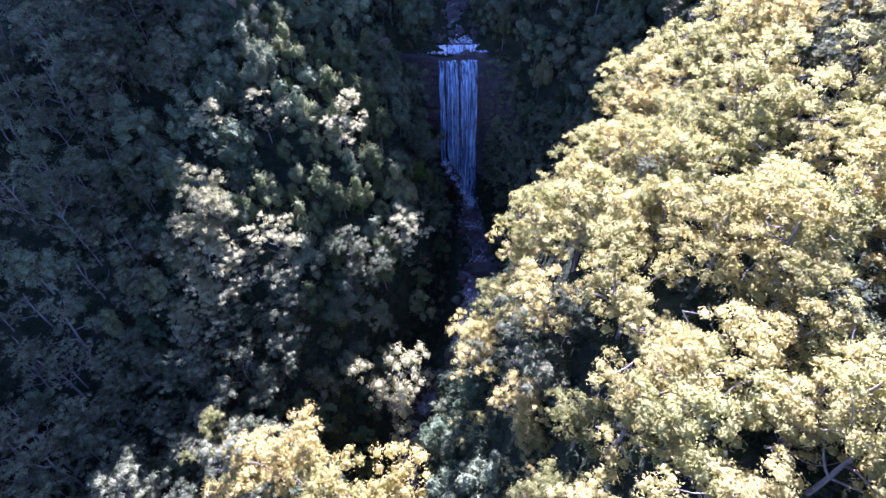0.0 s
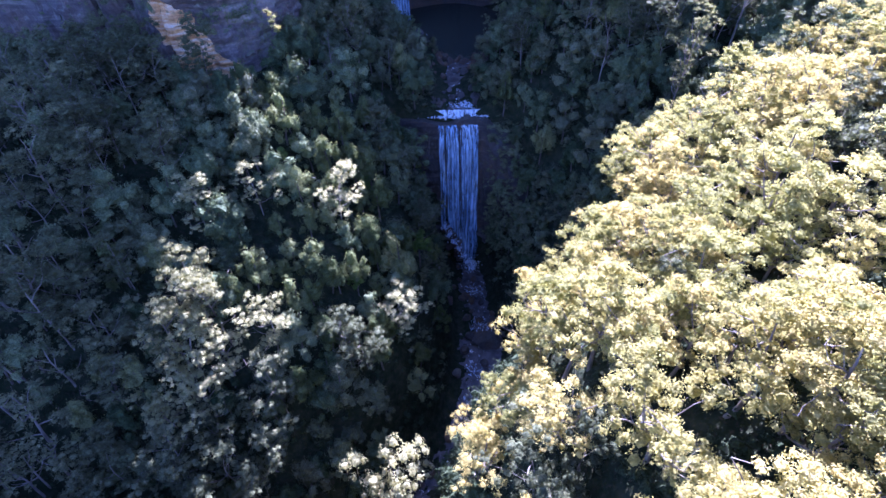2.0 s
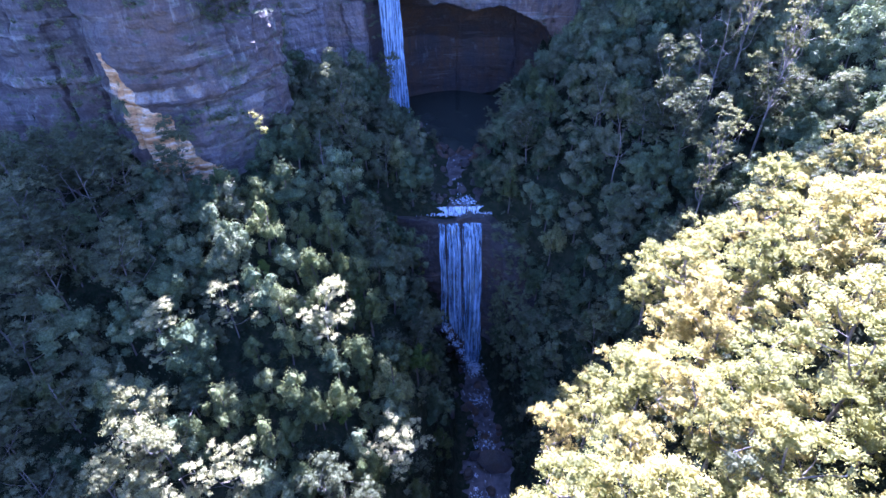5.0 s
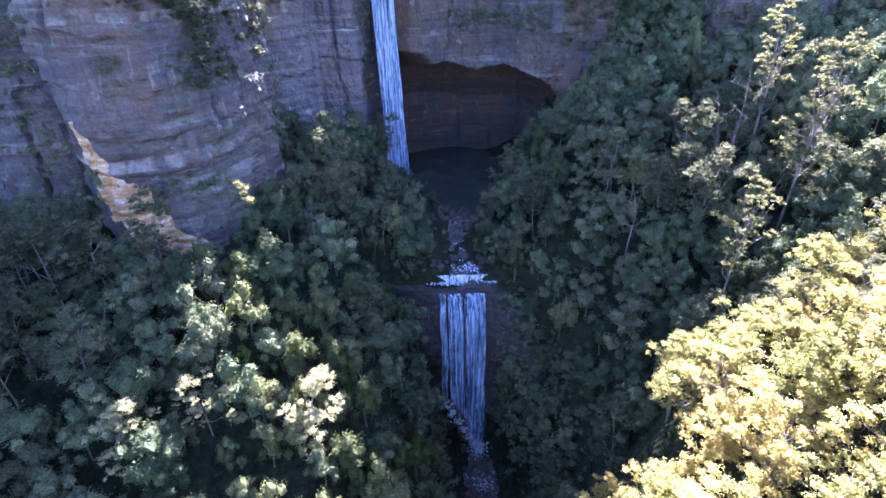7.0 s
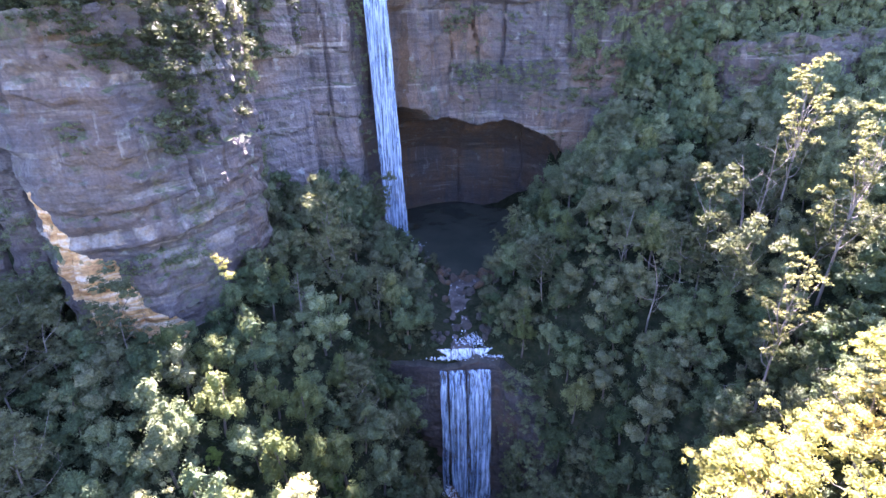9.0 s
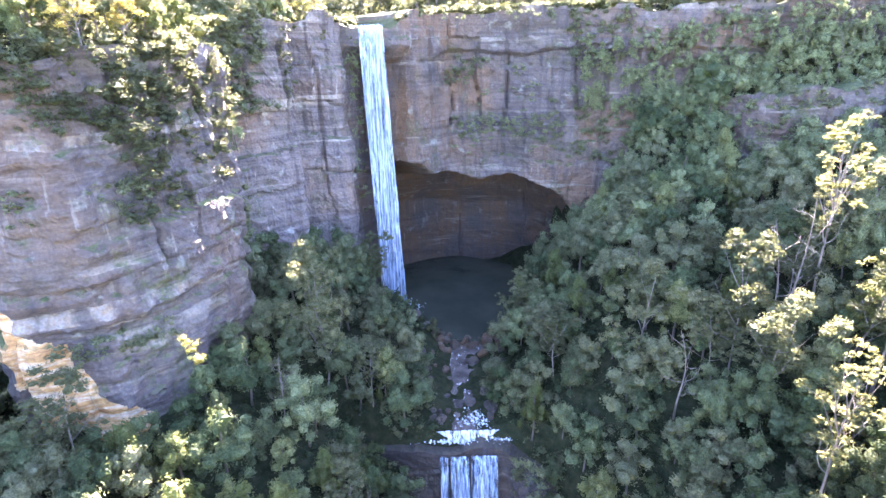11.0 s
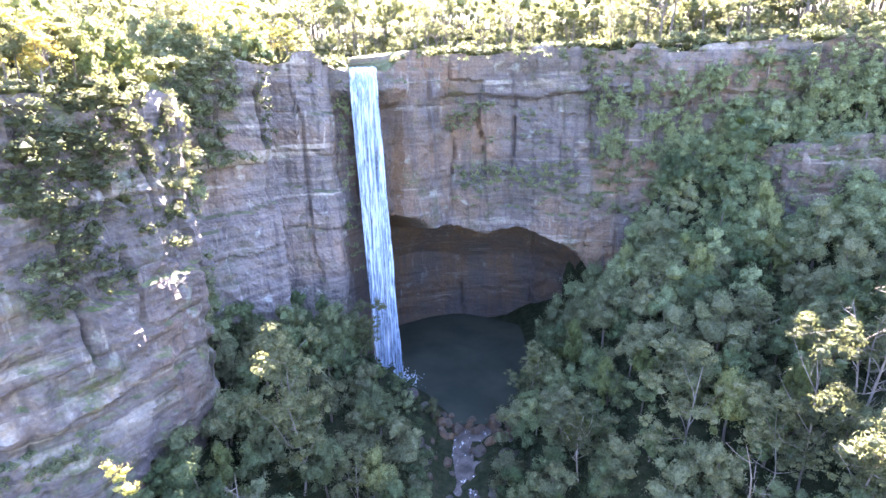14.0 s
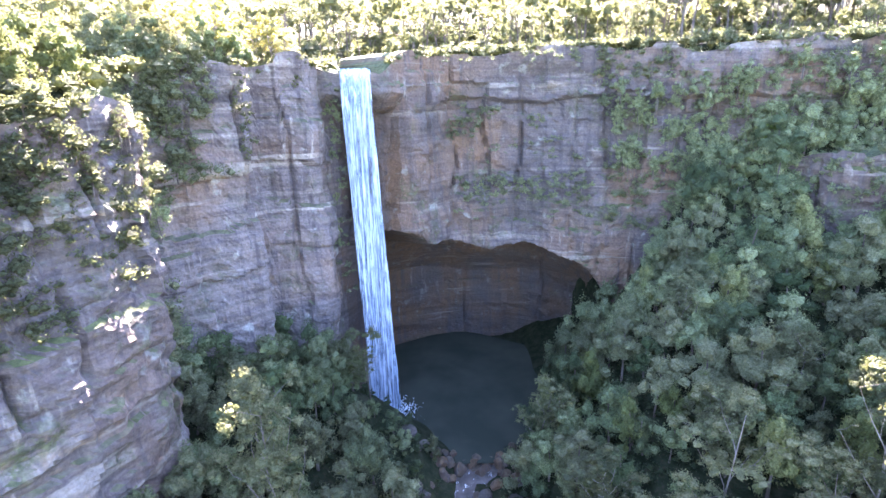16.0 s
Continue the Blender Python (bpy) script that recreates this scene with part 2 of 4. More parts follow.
SPUR = leaf_material("spur_leaves", (0.06, 0.086, 0.032), (0.13, 0.16, 0.064), (0.265, 0.285, 0.13), 0.28)
TALLGUM = leaf_material("tall_gum_leaves", (0.085, 0.095, 0.042), (0.18, 0.185, 0.08), (0.3, 0.295, 0.135), 0.35)
PALE = leaf_material("pale_gum_leaves", (0.155, 0.162, 0.08), (0.315, 0.312, 0.16), (0.475, 0.455, 0.25), 0.33)
FALL_UP = fall_material("upper_fall_water", 0.4, 0.56, (0.16, 0.26, 0.4), (0.5, 0.61, 0.75))
FALL_LOW = fall_material("lower_fall_water", 0.4, 0.62, (0.12, 0.22, 0.37), (0.5, 0.64, 0.82))
FOAM = fall_material("white_water", 0.38, 0.5)

# ---- plan: the stream, the slopes and the rim ----
CREEK_Y = [-200, 20, 52, 70, 92, 117, 150, 158.5, 161, 175, 192, 240]
CREEK_X = [-40, -14, -11, -8, 6, 12, 11, 7, 6.5, 5.5, 8, 8]
CREEK_Z = [-70, -52, -46, -43, -39, -36, -35, -34, 23, 25, 28, 27]
OUT = [3, 8, 18, 33, 53, 80, 140, 320]
EAST = {20: [-50, -22, 12, 38, 48, 56, 72, 110], 66: [-42, -18, 14, 35, 45, 57, 75, 112], 100: [-39, -37, 8, 36, 52, 62, 80, 112], 122: [-36, -35, -10, 28, 43, 58, 80, 112], 140: [-35, -34, 4, 33, 42, 58, 84, 112],
        150: [-35, -33, 14, 36, 45, 60, 85, 112], 158.5: [-34, -30, 28, 41, 49, 62, 86, 112], 161: [23, 26, 34, 41, 50, 62, 86, 112], 188: [28, 31, 40, 53, 61, 68, 88, 112], 204: [27, 27, 31, 58, 70, 75, 94, 112], 216: [27, 27, 27, 38, 84, 99, 106, 112]}
WEST = {20: [-50, -40, -24, -18, -22, -8, 35, 100], 40: [-47, -34, -14, -8, -16, -5, 35, 100], 54: [-44, -38, -28, -22, -17, -4, 38, 100], 66: [-42, -30, -19, -11, -4, 10, 40, 100], 92: [-39, -37, -4, 10, 22, 24, 45, 100], 105: [-37, -36, -2, 17, 26, 37, 45, 100], 126: [-35, -35, 2, 24, 38, 44, 48, 100],
        147: [-35, -34, 10, 38, 46, 48, 50, 100], 158.5: [-34, -26, 18, 37, 48, 52, 55, 100], 161: [23, 26, 31, 38, 49, 54, 58, 100], 172: [25, 28, 38, 47, 52, 56, 60, 100], 196: [28, 32, 43, 52, 57, 60, 62, 100], 206: [27, 28, 36, 47, 55, 60, 62, 100], 214: [27, 27, 27, 29, 52, 60, 66, 100]}
RIM = [(-2500, 900), (-300, 205), (-130, 160), (-84, 147), (-74, 151), (-66, 138), (-50, 139), (-44.3, 147), (-41.3, 159), (-38, 172), (-52, 181), (-47, 186), (-35, 197.5), (-32, 200.5), (-39, 208), (-36.5, 213), (-30, 213.5), (-24.5, 215),
       (-20, 217), (-10, 217), (-6, 222), (4, 232), (20, 234), (40, 229), (60, 223), (76, 220), (105, 221), (150, 214), (260, 200), (2500, 700)]


def slope_side(d, y, table):
    ys = sorted(table)
    rows = np.array([np.interp(d, OUT, table[k]) for k in ys])
    i = np.clip(np.searchsorted(ys, y) - 1, 0, len(ys) - 2)
    lo, hi = np.array(ys)[i], np.array(ys)[i + 1]
    f = np.clip((y - lo) / (hi - lo), 0, 1)
    k = np.arange(len(d))
    return rows[i, k] * (1 - f) + rows[i + 1, k] * f


def floor_height(x, y):
    """The gorge's ground, without the plateau."""
    x, y = np.asarray(x, float), np.asarray(y, float)
    d = x - np.interp(y, CREEK_Y, CREEK_X)
    z = np.where(d > 0, slope_side(np.abs(d), y, EAST), slope_side(np.abs(d), y, WEST))
    z = z + np.where(y < 20, np.maximum((y - 20) * 0.05, -18), 0)
    rough = np.clip((np.abs(d) - 8) / 20, 0, 1)
    return z + rough * (2.2 * fbm(x / 22, y / 22, x * 0, 3))


def behind_rim(x, y):
    """Metres behind the cliff line (positive on the plateau)."""
    best, side = np.full(np.shape(x), 1e9), np.zeros(np.shape(x))
    for (ax, ay), (bx, by) in zip(RIM[:-1], RIM[1:]):
        ex, ey = bx - ax, by - ay
        t = np.clip(((x - ax) * ex + (y - ay) * ey) / (ex * ex + ey * ey), 0, 1)
        dx, dy = x - ax - t * ex, y - ay - t * ey
        dist = np.hypot(dx, dy)
        s = ex * dy - ey * dx
        closer = dist < best - 1e-6
        best, side = np.where(closer, dist, best), np.where(closer, s, side)
    return np.where(side > 0, best, -best)


def plateau_height(x, y):
    b = np.maximum(behind_rim(x, y), 0)
    z = np.interp(x, [-90, -50, -30, 0, 20], [105.5, 107, 111.5, 113.5, 114.5])
    z = z - 3.0 * np.clip(1 - b / 16, 0, 1) * np.clip((-36 - x) / 5, 0, 1) * np.clip((176 - y) / 6, 0, 1)
    dip = np.exp(-((x + 15) / 9.0) ** 2) * 3.0 * np.exp(-b / 60)
    return z - dip + np.minimum(b, 400) * 0.2 + np.clip(b / 20, 0, 1) * 1.5 * fbm(x / 40, y / 40, x * 0, 3)


def setback(x, y):
    cave = np.clip((x + 26) / 8, 0, 1) * np.clip((46 - x) / 8, 0, 1) * (y > 195)
    return 4.0 + 40.0 * cave


def land_height(x, y):
    b = behind_rim(x, y)
    return np.where(b > setback(x, y), plateau_height(x, y), floor_height(x, y))


# ---- the ground, one sheet to the horizon ----
def far_steps(lo, hi, step, limit):
    mid = list(np.arange(lo, hi + 0.01, step))
    s, a, b = step, lo, hi
    while b < limit:
        s *= 1.35
        b += s
        a -= s
        mid = [a] + mid + [b]
    return np.array(mid)


gx, gy = far_steps(-130, 150, 2.0, 4200), far_steps(0, 270, 2.0, 4200)
GX, GY = np.meshgrid(gx, gy)
GZ = land_height(GX.ravel(), GY.ravel())
cols = len(gx)
ii = (np.arange(len(gy) - 1)[:, None] * cols + np.arange(cols - 1)[None]).ravel()
ground = new("ground", mesh_from("ground", np.stack([GX.ravel(), GY.ravel(), GZ], 1), np.stack([ii, ii + 1, ii + cols + 1, ii + cols], 1), None, GROUND, True))
tagged(ground, "steep forest floor of leaf litter and dark soil", "ground", kind="structure")


# ---- cliffs ----
def cliff(name, label, plan, material, cave=None, step=0.7, rough=1.0, seed=0, cap=6.0, shelves=()):
    """A bedded and jointed rock wall along plan: rows of x, y, foot, top. The gorge lies to the right of the way."""
    plan = np.array(plan, float)
    seg = np.hypot(*np.diff(plan[:, :2], axis=0).T)
    s = np.concatenate([[0], np.cumsum(seg)])
    u = np.linspace(0, s[-1], int(s[-1] / step) + 1)
    px, py, foot, top = [np.interp(u, s, plan[:, k]) for k in range(4)]
    k = max(1, int(2.2 / step))
    ker = np.ones(2 * k + 1) / (2 * k + 1)
    smooth = lambda a: np.convolve(np.pad(a, k, mode="edge"), ker, mode="valid")
    px, py = smooth(px), smooth(py)
    tx, ty = np.gradient(px), np.gradient(py)
    ln = np.hypot(tx, ty)
    nx, ny = smooth(ty / ln), smooth(-tx / ln)
    crest = np.clip(np.abs(px + 15) / 12, 0.1, 1)
    top = top + crest * (1.5 * vnoise(u / 8 + seed, u * 0, u * 0) + 1.6 * (hashed(np.floor(u / 5.3) + seed) - 0.5))
    rows = int((top.max() - foot.min()) / step) + 1
    w = np.linspace(0, 1, rows)[:, None]
    Z = top + (foot - top) * w
    U = np.broadcast_to(u, Z.shape)
    X, Y = np.broadcast_to(px, Z.shape), np.broadcast_to(py, Z.shape)
    b = Z + 2.2 * vnoise(U / 24 + seed, Z * 0, Z * 0) + 0.5 * vnoise(U / 5, Z / 5, Z * 0)
    bed = 1.1 * (hashed(np.floor(b / 9.1) + seed) - 0.5) + 0.55 * (hashed(np.floor(b / 3.4) + 40 + seed) - 0.5) * (0.5 + 0.5 * vnoise(U / 11, Z / 9, Z * 0 + 5))
    notch = -0.7 * np.exp(-((b / 9.1 - np.round(b / 9.1)) * 9.1 / 0.5) ** 2) * np.clip(vnoise(U / 14 + 3, Z / 7, Z * 0) + 0.05, 0, 1)
    uu = U + 3.2 * vnoise(U / 17, Z / 40, Z * 0 + seed) + 1.0 * vnoise(U / 4, Z / 9, Z * 0 + seed)
    wide = 7.7
    block = 1.3 * (hashed(np.floor(uu / wide) + seed, np.floor((b + 3) / 27.3)) - 0.5) * 1.25 + 0.5 * (hashed(np.floor(uu / 3.1), np.floor(b / 9.1)) - 0.5) * (vnoise(U / 13, Z / 15, Z * 0 + 8) > 0)
    frac = uu / wide - np.floor(uu / wide)
    crack = -1.6 * np.exp(-((np.minimum(frac, 1 - frac) * wide) / 0.4) ** 2) * np.clip(2 * vnoise(uu / 9, Z / 16, Z * 0 + 3) + 0.2, 0, 1)
    D = rough * (2.2 * fbm(X / 18, Y / 18, Z / 30 + seed, 3) + bed + block + crack + notch + 0.7 * fbm(X / 2.6, Y / 2.6, Z / 2.2, 4))
    for level in shelves:
        D = D + 1.0 * np.clip((b - level + 2) / 1.0, 0, 1) * np.clip((level + 1.6 - b) / 3.0, 0, 1)
    D = D * np.clip(w * 14, 0.25, 1)
    if cave:
        D = D - cave(X, Z)
    VX, VY = X + nx * D, Y + ny * D
    lip = np.stack([px - nx * cap, py - ny * cap, top - 0.4], 1)
    V = np.concatenate([lip, np.stack([VX.ravel(), VY.ravel(), Z.ravel()], 1)])
    n = len(u)
    i = (np.arange(rows)[:, None] * n + np.arange(n - 1)[None]).ravel()
    # Faces recessed over 3 m take the second material, darkened to stand for shade
    shaded = None
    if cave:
        shaded = np.concatenate([np.zeros(n - 1), (cave(X, Z)[:, :-1] > 3).ravel()[: (rows - 1) * (n - 1)]])
    ob = new(name, mesh_from(name, V, np.stack([i, i + n, i + n + 1, i + 1], 1), None, material, False, shaded))
    return tagged(ob, label, "cliff", kind="structure")


def main_cave(X, Z):
    """The hollow that the fall has worn behind the plunge pool."""
    roof = np.interp(X, [-24, -10, 0, 12, 29, 40, 48], [70, 75, 70, 66.5, 67, 62, 50]) + 1.0 * vnoise(X / 5, X * 0, X * 0)
    across = np.clip((X + 24) / 8, 0, 1) * np.sqrt(np.clip(1 - (np.maximum(X - 8, 0) / 40) ** 2, 0, 1))
    shelf = np.clip((79 - Z) / 3, 0, 1) * 1.2
    under = 1.8 * np.clip((104 + vnoise(X / 7, X * 0, X * 0 + 4) - Z) / 0.8, 0, 1) * np.clip((Z - 90) / 10, 0, 1) * np.clip((X + 2) / 6, 0, 1)
    behind = np.clip((X + 24) / 2, 0, 1) * np.clip((-5 - X) / 2, 0, 1) * np.clip((106 - Z) / 5, 0, 1) * 5.0
    return under + behind * (1 - np.clip((roof - Z) / 3, 0, 1)) + across * (np.clip((roof - Z) / 2.2, 0, 1) * 15 + np.clip((roof - Z) / 16, 0, 1) * 15 - shelf)


cliff("cliff_west", "purple-grey sandstone buttress with an orange scar", [(-300, 205, 60, 112), (-130, 160, 46, 106), (-100, 152, 42, 104), (-84, 147, 40, 104), (-74, 151, 40, 104), (-69, 140, 38, 103.6), (-63, 136, 36, 103.6), (-50, 139, 40, 104), (-44.3, 147, 44, 104.4),
      (-41.3, 159, 44, 104.6), (-38, 172, 44, 105.5), (-52, 181, 44, 110), (-58, 188, 44, 110)], ROCK, None, 0.7, 1.0, 3, 7, (93.0, 67.5))
cliff("cliff_middle", "pale grey-brown sandstone wall with vertical joints", [(-60, 184, 44, 111), (-47, 186, 42, 111.5), (-35, 196, 38, 112.3), (-31.5, 199, 36, 112.5), (-35, 203, 34, 112.5), (-37.5, 207, 34, 112.5), (-35.5, 211, 30, 113), (-30, 212, 28, 113), (-25, 213.5, 26, 113.4), (-23.5, 217, 26, 113.4), (-24, 226, 26, 113)], PALEROCK, None, 0.7, 0.9, 11, 7)
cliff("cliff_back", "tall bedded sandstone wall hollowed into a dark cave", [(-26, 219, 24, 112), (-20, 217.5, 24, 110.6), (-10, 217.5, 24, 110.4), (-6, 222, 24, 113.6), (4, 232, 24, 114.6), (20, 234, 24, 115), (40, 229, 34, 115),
      (60, 223, 60, 115), (76, 220, 66, 115), (105, 221, 74, 116), (150, 214, 80, 116), (260, 200, 90, 117)], (REDROCK, CAVESHADE), main_cave, 0.7, 0.9, 23, 47)
cliff("cliff_crag", "grey sandstone crag standing out of the trees", [(78, 214, 58, 90), (82, 204, 58, 92), (96, 201, 60, 94), (118, 203, 64, 95), (150, 200, 70, 97)], ROCK, None, 0.8, 0.9, 37, 14)
cliff("cliff_lower", "wet dark sandstone wall behind the lower fall", [(-34, 146, 10, 40), (-24, 154, -34, 30), (-12, 158, -40, 24.5), (0, 158.6, -40, 23.4), (14.5, 158.6, -40, 23.6), (19, 155, -40, 20), (23, 148, -40, 6), (26, 138, -36, -8), (28, 126, -36, -16)], WETROCK, None, 0.7, 0.8, 51, 7)


# ---- water ----
pool_pts = [(7 + 34 * math.cos(a) * (1 + 0.08 * math.sin(3 * a + 1)), 226 + 33 * math.sin(a) * (1 + 0.06 * math.sin(5 * a))) for a in np.linspace(0, 2 * math.pi, 49)[:-1]]
pool_v = np.array([(x, y, 29.0) for x, y in pool_pts] + [(7, 226, 29.0)])
pool = new("plunge_pool", mesh_from("plunge_pool", pool_v, None, [(i, (i + 1) % 48, 48) for i in range(48)], POOL))
tagged(pool, "still dark teal plunge pool below the tall fall", "pool", kind="structure")


def stream(name, label, y0, y1, width, lift):
    ys = np.arange(y0, y1, 0.5)
    cx, cz = np.interp(ys, CREEK_Y, CREEK_X), np.interp(ys, CREEK_Y, CREEK_Z)
    us = np.linspace(-1, 1, 25)
    W = width * (1 + 0.25 * vnoise(ys / 6, ys * 0, ys * 0 + 2))
    X = cx[:, None] + us[None] * W[:, None]
    Y = np.broadcast_to(ys[:, None], X.shape)
    Z = np.maximum(cz[:, None] + lift + 0 * X, floor_height(X.ravel(), Y.ravel()).reshape(X.shape) * (np.abs(us)[None] < 0.4) - 999 * (np.abs(us)[None] >= 0.4)) + 0.22 * fbm(X / 1.4, Y / 1.4, X * 0, 3)
    n = len(us)
    i = (np.arange(len(ys) - 1)[:, None] * n + np.arange(n - 1)[None]).ravel()
    ob = new(name, mesh_from(name, np.stack([X.ravel(), Y.ravel(), Z.ravel()], 1), np.stack([i, i + 1, i + n + 1, i + n], 1), None, STREAM, True))
    return tagged(ob, label, "stream", kind="structure")


stream("upper_stream", "shallow rocky stream with white riffles", 161.5, 196, 8.4, 0.35)
stream("lower_stream", "dark rocky stream at the gorge bottom", 10, 157, 9.5, 0.5)


def strands(name, x0, x1, y, z_top, foot, drift, arc, count, seed, material, width=(0.35, 1.1)):
    """A fall made of many hanging ribbons of water."""
    rng = np.random.default_rng(seed)
    V, Q = [], []
    for k in range(count):
        f = (k + rng.uniform(0.1, 0.9)) / count
        xs = x0 + (x1 - x0) * f
        zt = z_top + rng.uniform(-0.15, 0.15)
        zb = foot(f) + rng.uniform(-1.0, 1.5)
        wd = rng.uniform(*width)
        m = int((zt - zb) / 1.2) + 2
        g = np.linspace(0, 1, m)
        z = zt + (zb - zt) * g
        fall = (zt - z)
        depth = arc * np.sqrt(np.clip(fall, 0, 9) / 9.0) + rng.uniform(-0.35, 0.35) * np.clip(fall / 6, 0, 1)
        cx = xs + drift * g + 0.22 * np.sin(z * 0.21 + rng.uniform(0, 6)) * g
        hw = wd * (0.55 + 0.5 * g) * 0.5
        base = sum(len(v) for v in V)
        for sgn in (-1, 0, 1):
            V.append(np.stack([cx + sgn * hw, y - depth - (0.18 if sgn == 0 else 0), z], 1))
        for c in (0, 1):
            i = base + c * m + np.arange(m - 1)
            Q.append(np.stack([i, i + m, i + m + 1, i + 1], 1))
    return mesh_from(name, np.concatenate(V), np.concatenate(Q), None, material, True)


def splash(name, cx, cy, cz, rx, ry, rz, count, seed, material):
    """Broken white water: many small tossed sheets."""
    rng = np.random.default_rng(seed)
    p = rng.normal(0, 0.45, (count, 3)) * (rx, ry, rz)
    p[:, 2] = np.abs(p[:, 2])
    nrm = rng.normal(0, 1, (count, 3)) + (0, -0.6, 0.8)
    return leaf_quads(name, p + (cx, cy, cz), nrm, rng.uniform(0.25, 0.8, count), rng, material)


def quad_arrays(centre, normal, size, rng, slim=0.62):
    """Small bent diamonds (two faces each) round centres."""
    nrm = normal / np.maximum(np.linalg.norm(normal, axis=1, keepdims=True), 1e-6)
    ref = rng.normal(0, 1, nrm.shape)
    a = np.cross(nrm, ref)
    a /= np.maximum(np.linalg.norm(a, axis=1, keepdims=True), 1e-6)
    b = np.cross(nrm, a)
    s = size[:, None]
    V = np.stack([centre - a * s * 0.5, centre + b * s * slim * 0.5 + nrm * s * 0.08, centre + a * s * 0.5, centre - b * s * slim * 0.5 + nrm * s * 0.08], 1).reshape(-1, 3)
    i = np.arange(len(centre)) * 4
    return V, np.stack([i, i + 1, i + 2, i + 3], 1)


def leaf_tris(centre, normal, size, rng, slim=0.5):
    """Small pointed leaf sprays, one face each, round centres."""
    nrm = normal / np.maximum(np.linalg.norm(normal, axis=1, keepdims=True), 1e-6)
    a = np.cross(nrm, rng.normal(0, 1, nrm.shape))
    a /= np.maximum(np.linalg.norm(a, axis=1, keepdims=True), 1e-6)
    b = np.cross(nrm, a) * slim * 0.5
    s = size[:, None]
    V = np.stack([centre - (a * 0.45 - b) * s, centre - (a * 0.45 + b) * s, centre + a * s * 0.6], 1).reshape(-1, 3)
    return V, np.arange(len(centre) * 3).reshape(-1, 3)


NO_QUADS = np.zeros((0, 4), int)


def leaf_quads(name, centre, normal, size, rng, material):
    V, Q = quad_arrays(centre, normal, size, rng)
    return mesh_from(name, V, Q, None, material)


upper_fall = empty("upper_waterfall", pose(0, 0, 0))
tagged(upper_fall, "tall white ribbon waterfall dropping from the sandstone rim", "waterfall", kind="structure")
for k in range(5):
    x0 = -18.3 + 1.22 * k
    child("falling_water", strands("upper_strands", x0, x0 + 1.22, 216.6, 111.0, lambda f: 29.0, 2.9, 2.0, 7, 5 + k, FALL_UP), upper_fall)
    child("falling_water", strands("upper_strands_back", x0 + 0.2, x0 + 1.1, 217.2, 110.9, lambda f: 29.0, 2.7, 1.7, 4, 60 + k, FALL_UP, (0.6, 1.5)), upper_fall)
child("splash", splash("upper_splash", -11.0, 214.6, 29.1, 6.0, 5.0, 1.8, 900, 7, FOAM), upper_fall)
lower_fall = empty("lower_waterfall", pose(0, 0, 0))
tagged(lower_fall, "broad lower waterfall in separate white bands", "waterfall", kind="structure")


def low_foot(f):
    return np.interp(f, [0, 0.3, 0.5, 0.75, 1.0], [-15, -17, -24, -34, -36])


for k, (a, b, cnt) in enumerate([(0.3, 1.3, 5), (2.3, 6.0, 14), (7.4, 12.3, 22)]):
    child("falling_water", strands("lower_band", a, b, 157.6, 22.9, lambda f, a=a, b=b: low_foot((a + (b - a) * f) / 12.7), 0.6, 1.3, cnt, 20 + k, FALL_LOW, (0.6, 1.4)), lower_fall)
child("falling_water", strands("lower_veil", 0.4, 12.2, 158.0, 22.4, lambda f: low_foot(f), 0.6, 1.1, 15, 26, FALL_LOW, (0.4, 0.8)), lower_fall)
child("splash", splash("lower_splash", 11.2, 154.3, -35.5, 3.2, 2.8, 4.5, 720, 31, FOAM), lower_fall)
for k in range(7):
    child("splash", splash("ledge_splash", 1.5 + 1.6 * k, 154.6 - 0.15 * k, -15.5 - 3.2 * k, 1.6, 1.2, 2.2, 110, 90 + k, FOAM), lower_fall)
for rx, ry, rz, n_, sd in [(3.5, 80, -40.5, 160, 71), (6.5, 88, -39, 220, 72), (9.5, 99, -37.6, 160, 73), (10.5, 109, -36.4, 140, 74), (12, 127, -35.2, 120, 75), (11.5, 143, -34.8, 160, 76), (-9, 62, -43.6, 160, 77), (-10.5, 54, -45, 160, 78)]:
    tagged(new("rapid", splash("rapid", rx, ry, rz, 4.0, 4.5, 0.5, n_, sd, FOAM)), "white broken water between boulders of the lower stream", "rapid", "rapids of the lower stream", "structure")
cascade = empty("cascade", pose(0, 0, 0))
tagged(cascade, "low white cascade spilling over a rock step above the fall", "waterfall", kind="structure")
child("falling_water", strands("cascade_step", -0.6, 13.8, 162.6, 25.6, lambda f: 23.4, 0.2, 1.2, 60, 40, FOAM, (0.25, 0.6)), cascade)
child("splash", splash("cascade_foam", 6.5, 161.6, 23.5, 11, 1.0, 0.6, 520, 41, FOAM), cascade)
child("splash", splash("cascade_riffle", 9.5, 167.0, 25.0, 5, 4.0, 0.5, 260, 42, FOAM), cascade)


